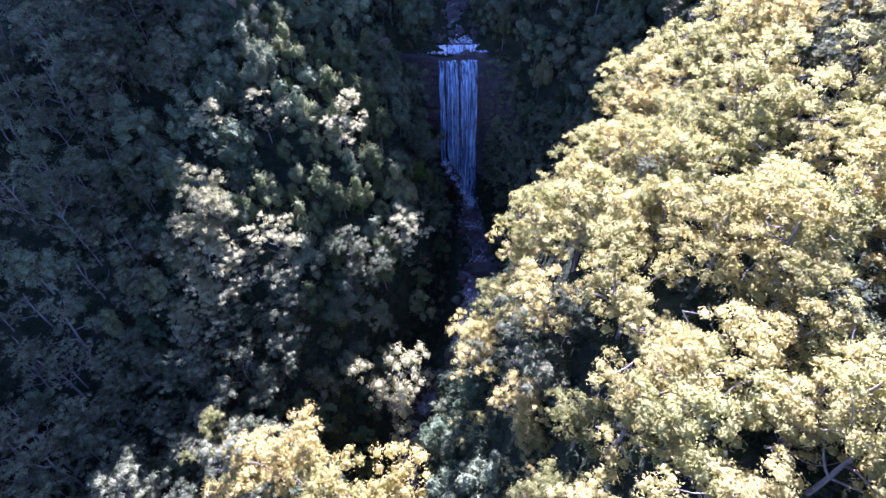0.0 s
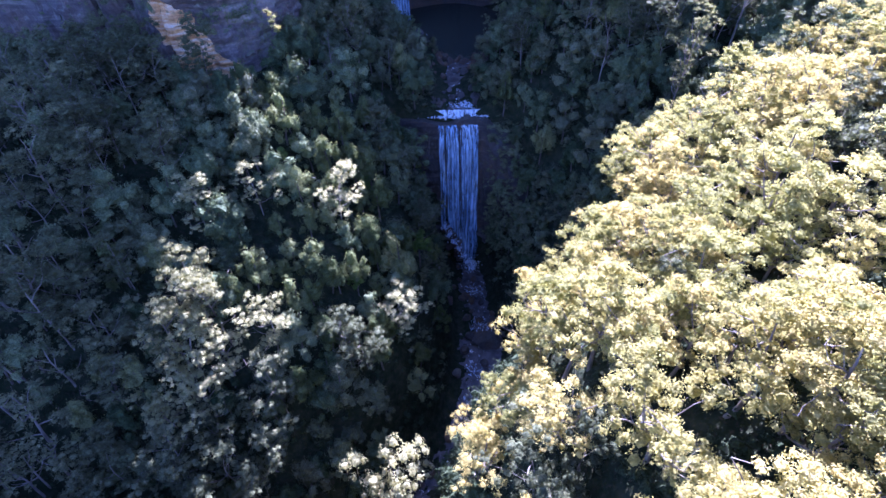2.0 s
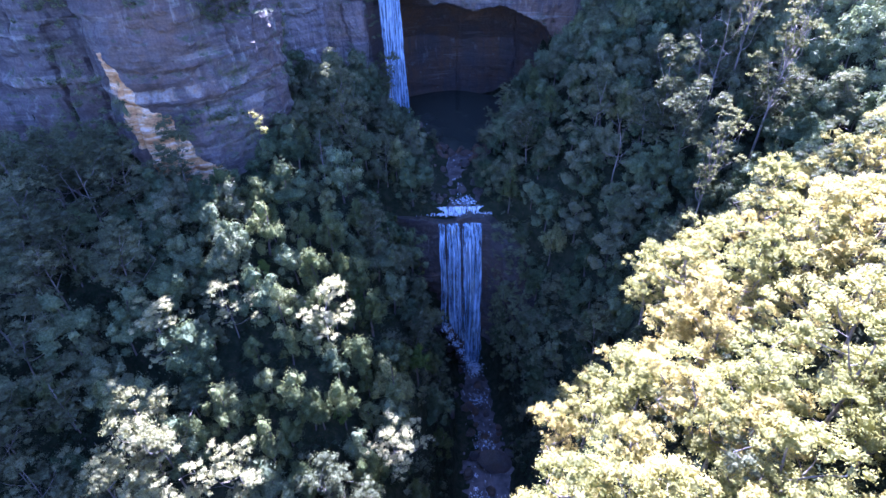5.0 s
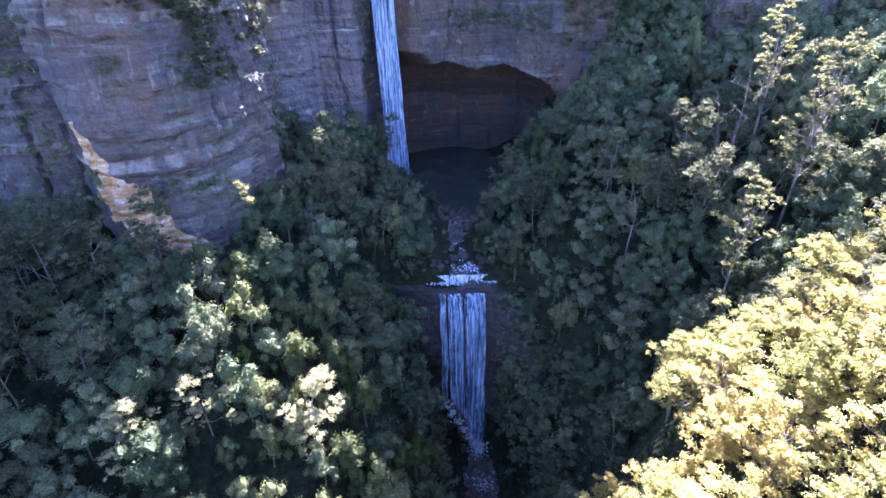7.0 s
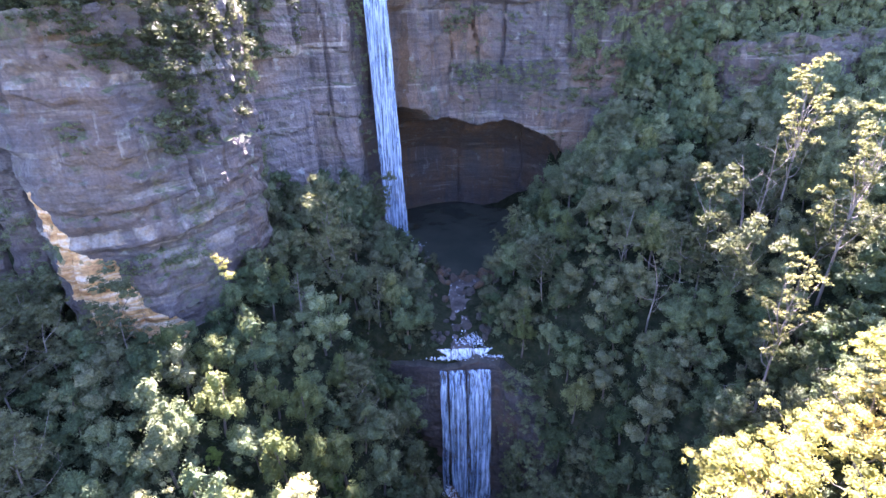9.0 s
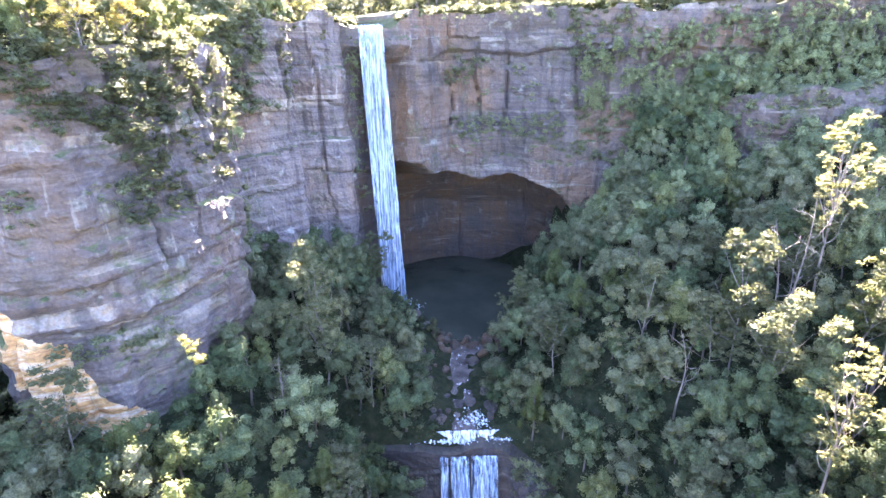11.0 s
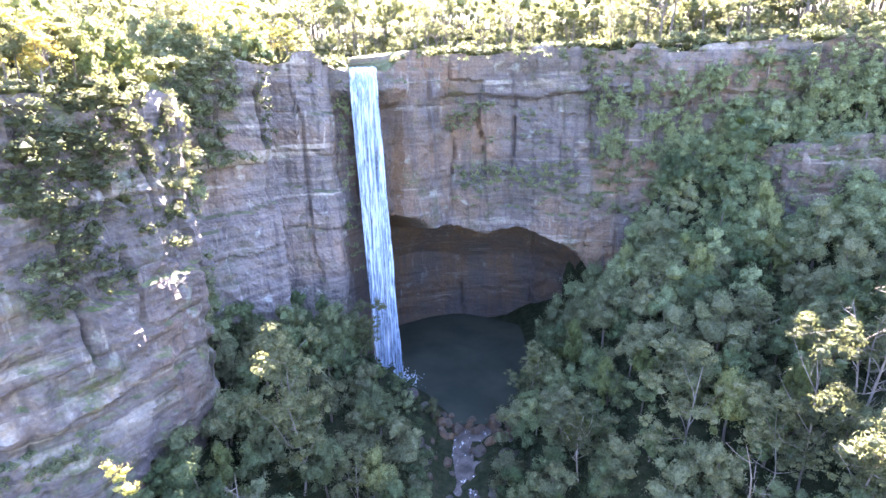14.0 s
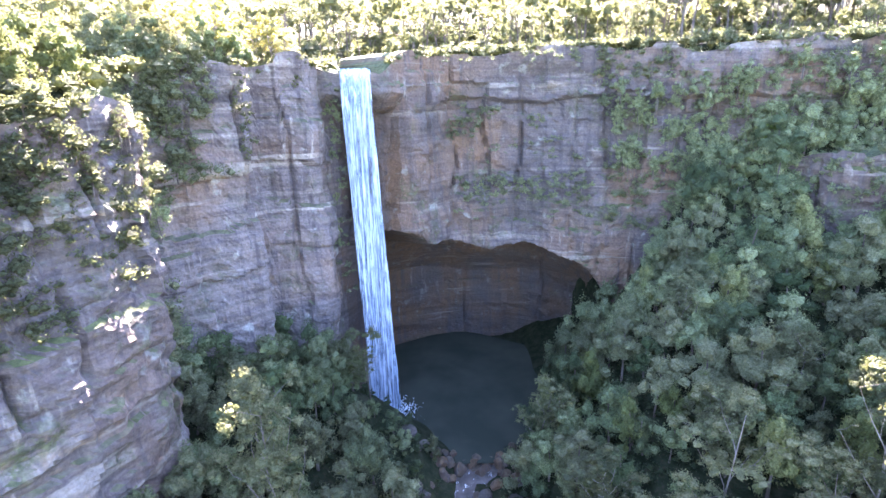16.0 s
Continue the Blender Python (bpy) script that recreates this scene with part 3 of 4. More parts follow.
# ---- trees ----
def tube(path, radii, sides=6):
    """A tapered limb along a path."""
    path, radii = np.asarray(path, float), np.asarray(radii, float)
    t = np.gradient(path, axis=0)
    t /= np.maximum(np.linalg.norm(t, axis=1, keepdims=True), 1e-6)
    a = np.cross(t, (0.31, 0.95, 0.05))
    a /= np.maximum(np.linalg.norm(a, axis=1, keepdims=True), 1e-6)
    b = np.cross(t, a)
    ang = np.linspace(0, 2 * np.pi, sides, endpoint=False)
    V = (path[:, None] + radii[:, None, None] * (a[:, None] * np.cos(ang)[None, :, None] + b[:, None] * np.sin(ang)[None, :, None])).reshape(-1, 3)
    n = len(path)
    i = (np.arange(n - 1)[:, None] * sides + np.arange(sides)[None]).ravel()
    j = (np.arange(n - 1)[:, None] * sides + (np.arange(sides)[None] + 1) % sides).ravel()
    return V, np.stack([i, j, j + sides, i + sides], 1)


def ball(cuts):
    """Corners and faces of a round body."""
    bm = bmesh.new()
    bmesh.ops.create_icosphere(bm, subdivisions=cuts, radius=1.0)
    v, f = np.array([c.co[:] for c in bm.verts]), np.array([[c.index for c in face.verts] for face in bm.faces])
    bm.free()
    return v, f


ICO_V, ICO_F = ball(1)
KNOB_V, KNOB_F = ball(2)
SEED_V = np.array([(1, 0, 0), (0, 1, 0), (-1, 0, 0), (0, -1, 0), (0, 0, 1), (0, 0, -1)], float)
SEED_F = np.array([(0, 1, 4), (1, 2, 4), (2, 3, 4), (3, 0, 4), (1, 0, 5), (2, 1, 5), (3, 2, 5), (0, 3, 5)])


def clumps_to_arrays(clumps, rng, per, leaf):
    """Leaves over the upper and outer side of each clump (x, y, z, radius, flatness), round a dense heart."""
    V, T, nv = [], [], 0
    bv, bf = (ICO_V, ICO_F) if per > 80 else (SEED_V, SEED_F)
    for cx, cy, cz, r, flat in clumps:
        k = max(8, int(per * (r / 1.5) ** 2))
        d = rng.normal(0, 1, (k, 3))
        d[:, 2] += 0.6
        d /= np.linalg.norm(d, axis=1, keepdims=True)
        lump = 1 + 0.22 * np.sin(d[:, 0] * 5 + cx) * np.sin(d[:, 1] * 5 + cy)
        p = d * (r * lump * rng.uniform(0.7, 1.12, k))[:, None] * (1, 1, flat) + (cx, cy, cz)
        v, t = leaf_tris(p, d + rng.normal(0, 0.55, (k, 3)), leaf * rng.uniform(0.6, 1.4, k), rng)
        h = bv * rng.uniform(0.45, 0.75, (len(bv), 1)) * r * (1, 1, flat) + (cx, cy, cz - 0.1 * r)
        V += [v, h]
        T += [t + nv, bf + nv + len(v)]
        nv += len(v) + len(h)
    return np.concatenate(V), NO_QUADS, np.concatenate(T)


def bent(start, end, rng, wobble, n=6, sag=0.0):
    g = np.linspace(0, 1, n)[:, None]
    p = np.asarray(start) * (1 - g) + np.asarray(end) * g
    off = rng.normal(0, wobble, 3) * np.sin(np.pi * g) + rng.normal(0, wobble * 0.4, 3) * np.sin(2 * np.pi * g)
    p = p + off
    p[:, 2] += sag * np.sin(np.pi * g[:, 0])
    return p


def gum_arrays(seed, height=16.0, spread=4.6, limbs=6, per=46, leaf=0.42, sparse=1.0, tuft=1.0, stout=1.0):
    """A eucalypt: a pale trunk that forks into rising limbs, with flat-domed leaf clumps at their ends."""
    rng = np.random.default_rng(seed)
    top = np.array([rng.normal(0, 0.8), rng.normal(0, 0.8), height * 0.82])
    trunk = bent((0, 0, -1.5), top, rng, 0.5, 9)
    tv = tube(trunk, np.linspace(0.30, 0.07, 9) * height / 16 * stout)
    limb_list, clumps = [], []
    turn = rng.uniform(0, 6.28)

    def umbrella(at, wide):
        """A shallow dome of leaf clumps at the end of a branch."""
        clumps.append((at[0], at[1], at[2] + 0.25 * wide, wide * rng.uniform(0.5, 0.66), 0.55))
        for j in range(4):
            ang = j * 1.57 + rng.normal(0, 0.4)
            out = wide * rng.uniform(0.6, 0.95)
            clumps.append((at[0] + math.cos(ang) * out, at[1] + math.sin(ang) * out, at[2] - wide * rng.uniform(0.05, 0.4), wide * rng.uniform(0.32, 0.58), rng.uniform(0.45, 0.7)))

    for k in range(limbs):
        f = 0.40 + 0.5 * k / limbs
        s = trunk[int(f * 8)]
        ang = turn + k * 2.4 + rng.normal(0, 0.25)
        reach = spread * (1.05 - 0.45 * (k / limbs)) * rng.uniform(0.75, 1.15)
        e = s + np.array([math.cos(ang) * reach, math.sin(ang) * reach, height * rng.uniform(0.16, 0.3)])
        e[2] = min(e[2], height * 0.96)
        path = bent(s, e, rng, 0.35, 6, -0.5)
        arm = [tube(path, np.linspace(0.13, 0.035, 6) * height / 16 * stout, 5)]
        for m in range(3):
            q = path[2 + m] if m < 2 else path[5]
            e2 = q + np.array([rng.normal(0, 1.3), rng.normal(0, 1.3), rng.uniform(0.5, 1.7)])
            arm.append(tube(bent(q, e2, rng, 0.15, 4), np.linspace(0.05, 0.02, 4) * height / 16 * stout, 4))
            if rng.uniform() < sparse:
                umbrella(e2, rng.uniform(1.1, 1.9) * tuft)
        limb_list.append(arm)
    for k in range(int(6 * sparse)):
        if k % 2 == 0:
            umbrella((top[0] + rng.normal(0, 1.1), top[1] + rng.normal(0, 1.1), height - rng.uniform(0.3, 2.4)), rng.uniform(1.2, 1.9) * max(tuft, 0.75))
    return tv, limb_list, clumps_to_arrays(clumps, rng, per, leaf)


def dome_arrays(seed, height=12.0, spread=3.6, leaves=700, leaf=0.3, cone=0.0, base=0.25, lumps=26, light=False):
    """A dense tree: several knobbly leaf domes of uneven size and height, crowded round a straight trunk."""
    rng = np.random.default_rng(seed)
    tv = tube(bent((0, 0, -1.5), (rng.normal(0, 0.3), rng.normal(0, 0.3), height * 0.8), rng, 0.25, 7), np.linspace(0.24, 0.06, 7))
    mid, half = height * (1 + base) / 2, height * (1 - base) / 2
    count = 7 if light else int(rng.integers(14, 19))
    V, T, n, turn = [], [], 0, rng.uniform(0, 6.28)
    for k in range(count):
        rise = (0.5, -0.1)[k] if k < 2 else rng.uniform(-0.6, 0.52)
        out = rng.uniform(0, 0.14) if k < 2 else rng.uniform(0.42, 0.8) * (1 - cone * 0.8 * max(rise + 0.3, 0)) * (1 - 0.45 * max(rise, 0))
        big = (0.42, 0.6)[k] if k < 2 else rng.uniform(0.2, 0.38) * (1.3 if light else 1) * (1 - cone * 0.3 * (rise + 0.4))
        ang = turn + k * 2.4 + rng.normal(0, 0.35)
        centre = np.array([math.cos(ang) * out * spread, math.sin(ang) * out * spread, mid + rise * half])
        axes = np.array([spread * big, spread * big, half * big * rng.uniform(0.7, 0.95)])
        few = max(6, lumps // 6)
        lump = rng.normal(0, 1, (few, 3))
        lump[:, 2] = np.abs(lump[:, 2]) * 1.1 - 0.35
        lump /= np.linalg.norm(lump, axis=1, keepdims=True)
        size = rng.uniform(0.35, 0.65, few)
        tall = rng.uniform(0.76, 1.15, few)

        def radius(d):
            away = np.arccos(np.clip(d @ lump.T, -1, 1))
            return np.maximum(0.62, (tall * (1 - 0.34 * (away / size) ** 2)).max(axis=1))

        bv, bf = (ICO_V, ICO_F) if light else (KNOB_V, KNOB_F)
        hv = bv * (radius(bv) * rng.uniform(0.58, 0.92, len(bv)))[:, None] * axes + centre
        m = max(12, int(leaves * big * big / (0.11 * count)))
        d = rng.normal(0, 1, (m, 3))
        d[:, 2] += 0.5
        d /= np.linalg.norm(d, axis=1, keepdims=True)
        p = d * (radius(d) * rng.uniform(0.82, 1.22, m))[:, None] * axes + centre
        lv, lt = leaf_tris(p, d * (1, 1, spread / half) + rng.normal(0, 0.7, (m, 3)), leaf * rng.uniform(0.6, 1.5, m), rng)
        V += [lv, hv]
        T += [lt + n, bf + n + len(lv)]
        n += len(lv) + len(hv)
    return tv, [], (np.concatenate(V), NO_QUADS, np.concatenate(T))


def dead_arrays(seed, height=15.0):
    rng = np.random.default_rng(seed)
    top = np.array([rng.normal(0, 1.0), rng.normal(0, 1.0), height])
    trunk = bent((0, 0, -1.5), top, rng, 0.6, 9)
    tv = tube(trunk, np.linspace(0.17, 0.04, 9))
    limb_list = []
    for k in range(7):
        s = trunk[3 + k % 5]
        ang = k * 2.1 + rng.normal(0, 0.3)
        e = s + np.array([math.cos(ang) * 2.4, math.sin(ang) * 2.4, rng.uniform(0.8, 3.2)])
        path = bent(s, e, rng, 0.4, 5)
        arm = [tube(path, np.linspace(0.06, 0.02, 5), 5)]
        for m in (2, 3, 4):
            e2 = path[m] + np.array([rng.normal(0, 0.9), rng.normal(0, 0.9), rng.uniform(0.2, 1.4)])
            arm.append(tube(bent(path[m], e2, rng, 0.15, 4), np.linspace(0.028, 0.012, 4), 4))
        limb_list.append(arm)
    return tv, limb_list, None


def joined(pieces):
    V, Q, n = [], [], 0
    for v, q in pieces:
        V.append(v)
        Q.append(q + n)
        n += len(v)
    return np.concatenate(V), np.concatenate(Q)


def tree_meshes(name, arrays, leaves, bark):
    """The meshes of one tree kind: trunk, limbs, crown."""
    tv, limb_list, crown = arrays
    return (mesh_from(name + "_trunk", tv[0], tv[1], None, bark, True),
            [(mesh_from(name + "_limb", *joined(arm), None, bark, True), mesh_from(name + "_bare_limb", *arm[0], None, bark, True), [mesh_from(name + "_twig", *tw, None, bark, True) for tw in arm[1:]]) for arm in limb_list],
            mesh_from(name + "_crown", crown[0], crown[1], crown[2], leaves) if crown else None)


def plant(name, meshes, m, label, category, group, limb="limb", twigs=False):
    trunk, limb_list, crown = meshes
    root = empty(name, m)
    tagged(root, label, category, group)
    child("trunk", trunk, root)
    for whole, bare, twig_list in limb_list:
        arm = child(limb, bare if twigs else whole, root)
        for tw in twig_list if twigs else ():
            child("twig", tw, arm)
    if crown:
        child("crown", crown, root)
    return root


KINDS = {
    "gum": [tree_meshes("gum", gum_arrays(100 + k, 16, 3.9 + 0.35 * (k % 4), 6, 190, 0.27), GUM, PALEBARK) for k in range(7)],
    "grey": [tree_meshes("grey_gum", gum_arrays(200 + k, 16, 4.4 + 0.4 * k, 6, 150, 0.28, 0.9, 1.0, 0.5), GREYGUM, PALEBARK) for k in range(4)],
    "forest": [tree_meshes("forest", dome_arrays(300 + k, 13, 4.2 + 0.3 * k, 2100, 0.33, 0.0, -0.05, 61), FOREST, DARKBARK) for k in range(5)],
    "cone": [tree_meshes("cone", dome_arrays(330 + k, 13, 3.8, 2100, 0.3, 0.65, -0.1, 64), SPUR, DARKBARK) for k in range(3)],
    "spur": [tree_meshes("spur", dome_arrays(340 + k, 12, 3.5 + 0.35 * k, 2200, 0.3, 0.3, -0.1, 61), SPUR, DARKBARK) for k in range(4)],
    "round": [tree_meshes("round", gum_arrays(360 + k, 16, 3.3, 9, 190, 0.26, 1.0, 1.0, 0.6), GREYGUM, PALEBARK) for k in range(2)],
    "lime": [tree_meshes("lime", dome_arrays(350, 10, 2.7, 1500, 0.3, 0.3, 0.25, 40), LIME, DARKBARK)],
    "laurel": [tree_meshes("laurel", dome_arrays(380 + k, 9, 3.8 + 0.3 * k, 1700, 0.33, 0.0, -0.15, 51), LAUREL, DARKBARK) for k in range(4)],
    "tall": [tree_meshes("tall_gum", gum_arrays(220 + k, 26, 2.7, 13, 170, 0.25, 0.95, 0.62, 0.45), TALLGUM, PALEBARK) for k in range(3)],
    "pale": [tree_meshes("pale_gum", gum_arrays(260 + k, 16, 4.3 + 0.4 * k, 6, 170, 0.26, 0.95, 0.9, 0.6), PALE, PALEBARK) for k in range(3)],
    "dead": [tree_meshes("dead", dead_arrays(400 + k), None, PALEBARK) for k in range(2)],
}
HEIGHT = {"gum": 16, "grey": 16, "pale": 16, "round": 16, "forest": 13, "cone": 13, "lime": 10, "dead": 15, "tall": 26, "spur": 12, "laurel": 9}
WORDS = {
    "gum": ("gum_tree", "sunlit eucalypt with yellow-green leaf clumps on pale limbs", "tree", "gum trees of the gorge"),
    "grey": ("grey_gum_tree", "open grey-green eucalypt with bare pale limbs", "tree", "grey gums of the gorge"),
    "round": ("round_crowned_tree", "tall tree with a rounded grey-green crown on a bare trunk", "tree", "round-crowned trees"),
    "pale": ("pale_gum_tree", "eucalypt with pale sunlit tiers of leaves on bare limbs", "tree", "pale gums of the west slope"),
    "forest": ("rainforest_tree", "dense dark-green rainforest tree with a rounded crown", "tree", "rainforest trees of the gorge"),
    "cone": ("wattle_tree", "grey-green tree with a tapering leafy crown", "tree", "tapering trees of the spur"),
    "lime": ("young_tree", "young tree with fresh bright-green leaves", "tree", "young bright-green trees"),
    "tall": ("tall_gum_tree", "tall slender eucalypt with sparse tiers of leaves", "tree", "tall gums of the east slope"),
    "laurel": ("laurel_tree", "low broad dark-green rainforest tree in the shade", "tree", "low rainforest trees of the gorge"),
    "spur": ("spur_tree", "dense oval-crowned tree with pale sunlit leaves", "tree", "trees of the sunlit spur"),
    "dead": ("dead_tree", "bare grey dead tree with broken branches", "dead tree", "dead trees"),
}
rng = np.random.default_rng(12)


def set_tree(kind, x, y, top=None, scale=None, lean=None, z=None, twigs=False):
    base = float(land_height(np.array([x]), np.array([y]))[0]) if z is None else z
    if scale is None:
        scale = max(0.45, (top - base) / HEIGHT[kind])
    wide = scale if scale < 1.3 else 1.3 + 0.3 * (scale - 1.3)
    lx, ly = lean if lean else rng.normal(0, 3.0, 2)
    m = Matrix.LocRotScale((x, y, base), Euler((radians(lx), radians(ly), rng.uniform(0, 6.28))), (wide, wide, scale))
    name, label, cat, grp = WORDS[kind]
    return plant(name, KINDS[kind][int(rng.integers(len(KINDS[kind])))], m, label, cat, grp, "branch" if kind == "dead" else "limb", twigs)


# trees that stand out: kind, x, y, height of the top
taken = []
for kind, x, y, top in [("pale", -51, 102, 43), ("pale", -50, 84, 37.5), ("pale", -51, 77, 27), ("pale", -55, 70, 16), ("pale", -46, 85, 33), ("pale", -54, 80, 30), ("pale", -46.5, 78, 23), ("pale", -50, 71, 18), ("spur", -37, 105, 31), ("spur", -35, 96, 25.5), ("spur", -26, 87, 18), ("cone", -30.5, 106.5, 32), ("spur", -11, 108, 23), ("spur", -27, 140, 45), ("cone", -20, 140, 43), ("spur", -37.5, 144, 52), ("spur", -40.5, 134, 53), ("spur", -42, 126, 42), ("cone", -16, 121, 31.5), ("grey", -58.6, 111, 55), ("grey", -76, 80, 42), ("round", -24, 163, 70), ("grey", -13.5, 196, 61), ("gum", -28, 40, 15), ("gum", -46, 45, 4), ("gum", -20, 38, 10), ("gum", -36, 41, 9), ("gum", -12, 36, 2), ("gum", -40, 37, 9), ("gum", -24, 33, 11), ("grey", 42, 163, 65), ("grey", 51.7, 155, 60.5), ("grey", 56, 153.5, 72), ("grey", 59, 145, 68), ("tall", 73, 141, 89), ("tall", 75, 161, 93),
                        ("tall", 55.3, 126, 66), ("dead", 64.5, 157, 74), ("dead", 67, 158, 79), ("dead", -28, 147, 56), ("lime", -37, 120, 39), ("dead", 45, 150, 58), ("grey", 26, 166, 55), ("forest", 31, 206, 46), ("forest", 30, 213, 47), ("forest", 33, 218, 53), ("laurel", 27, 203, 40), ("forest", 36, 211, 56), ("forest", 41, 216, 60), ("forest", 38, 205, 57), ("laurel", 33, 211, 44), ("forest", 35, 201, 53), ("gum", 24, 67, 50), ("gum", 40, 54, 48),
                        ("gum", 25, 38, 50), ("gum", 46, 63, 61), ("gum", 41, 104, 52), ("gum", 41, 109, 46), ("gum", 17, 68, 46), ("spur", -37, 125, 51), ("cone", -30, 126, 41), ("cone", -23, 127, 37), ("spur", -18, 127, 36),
                        ("spur", -35, 116, 37), ("spur", -26, 114, 36), ("cone", -23, 116, 31), ("spur", -30, 79, 13), ("pale", -11.5, 62, 5), ("lime", -6, 118, 14), ("forest", 37, 209, 50), ("forest", 39.5, 215, 56), ("forest", 38.5, 221, 58), ("forest", 43, 220, 63), ("grey", -82, 96, 52), ("grey", -90, 108, 56)]:
    set_tree(kind, x, y, top, twigs=True)
    taken.append((x, y))

for x, y, h in [(-47, 145.5, 9), (-52, 142, 8), (-58, 141, 9), (-64, 141, 8), (-44.5, 152, 9), (-43, 159, 8), (-48, 151, 11), (-54, 147, 12), (-61, 147, 12), (-70, 148, 11), (-45, 164, 10), (-50, 158, 12), (-42.5, 168, 8), (-57, 154, 13),
                (-66, 154, 13), (-47, 172, 10), (-76, 156, 12), (-53, 166, 12)]:
    set_tree("gum" if h % 2 else "spur", x, y, scale=h / (16 if h % 2 else 12), z=float(plateau_height(np.array([x]), np.array([y]))[0]) - 0.3)

for x, y, h in [(-46, 190, 12), (-41, 194, 14), (-37, 199, 13), (-44, 198, 15), (-36, 215.5, 9), (-29, 217, 8), (-33, 219, 11), (-41, 204, 14), (-49, 194, 14)]:
    set_tree("gum" if h % 2 else "pale", x, y, scale=h / 16, z=111.2)

for x, y, h in [(-38, 196.5, 10), (-35.5, 199.5, 9), (-36.5, 202.5, 10), (-34, 201.8, 8), (-43, 189.5, 9), (-46, 187, 9), (-50, 185.5, 10)]:
    set_tree("forest", x, y, scale=h / 13, z=110.6)

# the rest of the wood, spaced by a loose grid
far_trees = []
counts = {k: 0 for k in KINDS}
for gy_ in np.arange(6, 240, 5.0):
    for gx_ in np.arange(-128, 150, 5.0):
        x, y = gx_ + rng.uniform(-2.8, 2.8), gy_ + rng.uniform(-2.8, 2.8)
        cx = float(np.interp(y, CREEK_Y, CREEK_X))
        d = x - cx
        if behind_rim(np.array([x]), np.array([y]))[0] > -2.0 or any((x - a) ** 2 + (y - b) ** 2 < 9 for a, b in taken):
            continue
        if y > 193 and ((x - 3) / 25) ** 2 + ((y - 215) / 25) ** 2 < 1:
            continue
        if abs(d) < (7.5 if y > 165 else 9 if y < 80 else 12 if y < 150 else 0) or (149 < y <= 165 and -5 < x < 17.5) or (y > 206 and -28 < x < 33):
            continue
        if 76 < x and 200 < y < 209:
            continue
        if 0 < d < 17 and 62 < y < 112:
            continue
        pick = rng.uniform()
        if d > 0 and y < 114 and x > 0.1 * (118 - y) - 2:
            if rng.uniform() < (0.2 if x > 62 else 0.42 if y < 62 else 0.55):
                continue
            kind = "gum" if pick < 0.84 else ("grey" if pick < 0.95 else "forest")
        elif d < 0 and 84 < y < 132 and x > -62:
            kind = "forest" if x < -41 and pick > 0.12 else "pale" if pick < 0.06 else ("cone" if pick < 0.28 else ("spur" if pick < 0.66 else ("grey" if pick < 0.72 else ("lime" if pick < 0.74 else "forest"))))
        else:
            kind = "grey" if x < -35 and y < 135 and pick < (0.42 if x < -50 else 0.2) else "forest" if pick < 0.44 else ("laurel" if pick < 0.88 else "grey" if pick < (0.97 if x < -35 and y < 135 else 0.915) else ("cone" if pick < 0.995 else "lime"))
        scale = rng.uniform(0.75, 1.3) if kind != "gum" else rng.uniform(0.7, 1.3)
        if y > 176 and -15 < x < 0:
            scale *= 0.6
        near = -75 < x < 92 and 6 < y < 215
        if near and counts[kind] < 290:
            set_tree(kind, x, y, scale=scale)
            counts[kind] += 1
        else:
            far_trees.append((kind, x, y, scale))

for _ in range(24):
    x, y = rng.uniform(-4, 92), rng.uniform(6, 112)
    d = x - float(np.interp(y, CREEK_Y, CREEK_X))
    if d > (17 if y > 72 else 10) and counts["gum"] < 290:
        set_tree("gum" if rng.uniform() < 0.8 else "grey", x, y, scale=rng.uniform(0.5, 0.95))
        counts["gum"] += 1
for _ in range(330):
    x, y = rng.uniform(38, 135), rng.uniform(196, 222)
    if behind_rim(np.array([x]), np.array([y]))[0] < -1 and not (78 < x < 120 and 200 < y < 208):
        far_trees.append(("forest", x, y, rng.uniform(0.4, 0.85)))

# ---- woods too many to count: the plateau behind the rim, and the outer slopes ----
LIGHT = {
    "gum": [gum_arrays(500 + k, 16, 4.2, 5, 62, 0.38, 0.7) for k in range(3)],
    "forest": [dome_arrays(520 + k, 12, 4.2, 430, 0.5, 0.0, 0.1, 30, True) for k in range(3)],
    "far": [dome_arrays(540 + k, 15, 4.2, 260, 0.6, 0.1, 0.2, 26, True) for k in range(3)],
    "rim": [dome_arrays(560 + k, 13, 4.2, 760, 0.36, 0.0, 0.2, 30, True) for k in range(3)],
}


def joined_wood(name, label, spots, leaves, bark, seed):
    """Many trees in two meshes' worth of arrays: one object of leaves and wood."""
    r = np.random.default_rng(seed)
    V, Q, T, mq, mt, n = [], [], [], [], [], 0
    for kind, x, y, z, s in spots:
        tv, limb_list, crown = LIGHT[kind][int(r.integers(3))]
        a = r.uniform(0, 6.28)
        R = np.array([[math.cos(a), -math.sin(a), 0], [math.sin(a), math.cos(a), 0], [0, 0, 1]]) * s
        wood_v, wood_q = joined([tv] + [arm[0] for arm in limb_list])
        for v, q, t, mi in ((wood_v, wood_q, None, 1), (*crown, 0)):
            V.append(v @ R.T + (x, y, z))
            Q.append(q + n)
            mq.append(np.full(len(q), mi))
            if t is not None:
                T.append(t + n)
                mt.append(np.full(len(t), mi))
            n += len(v)
    ob = new(name, mesh_from(name, np.concatenate(V), np.concatenate(Q), np.concatenate(T), [leaves, bark], False, np.concatenate(mq + mt)))
    return tagged(ob, label, "wood", kind="stuff")


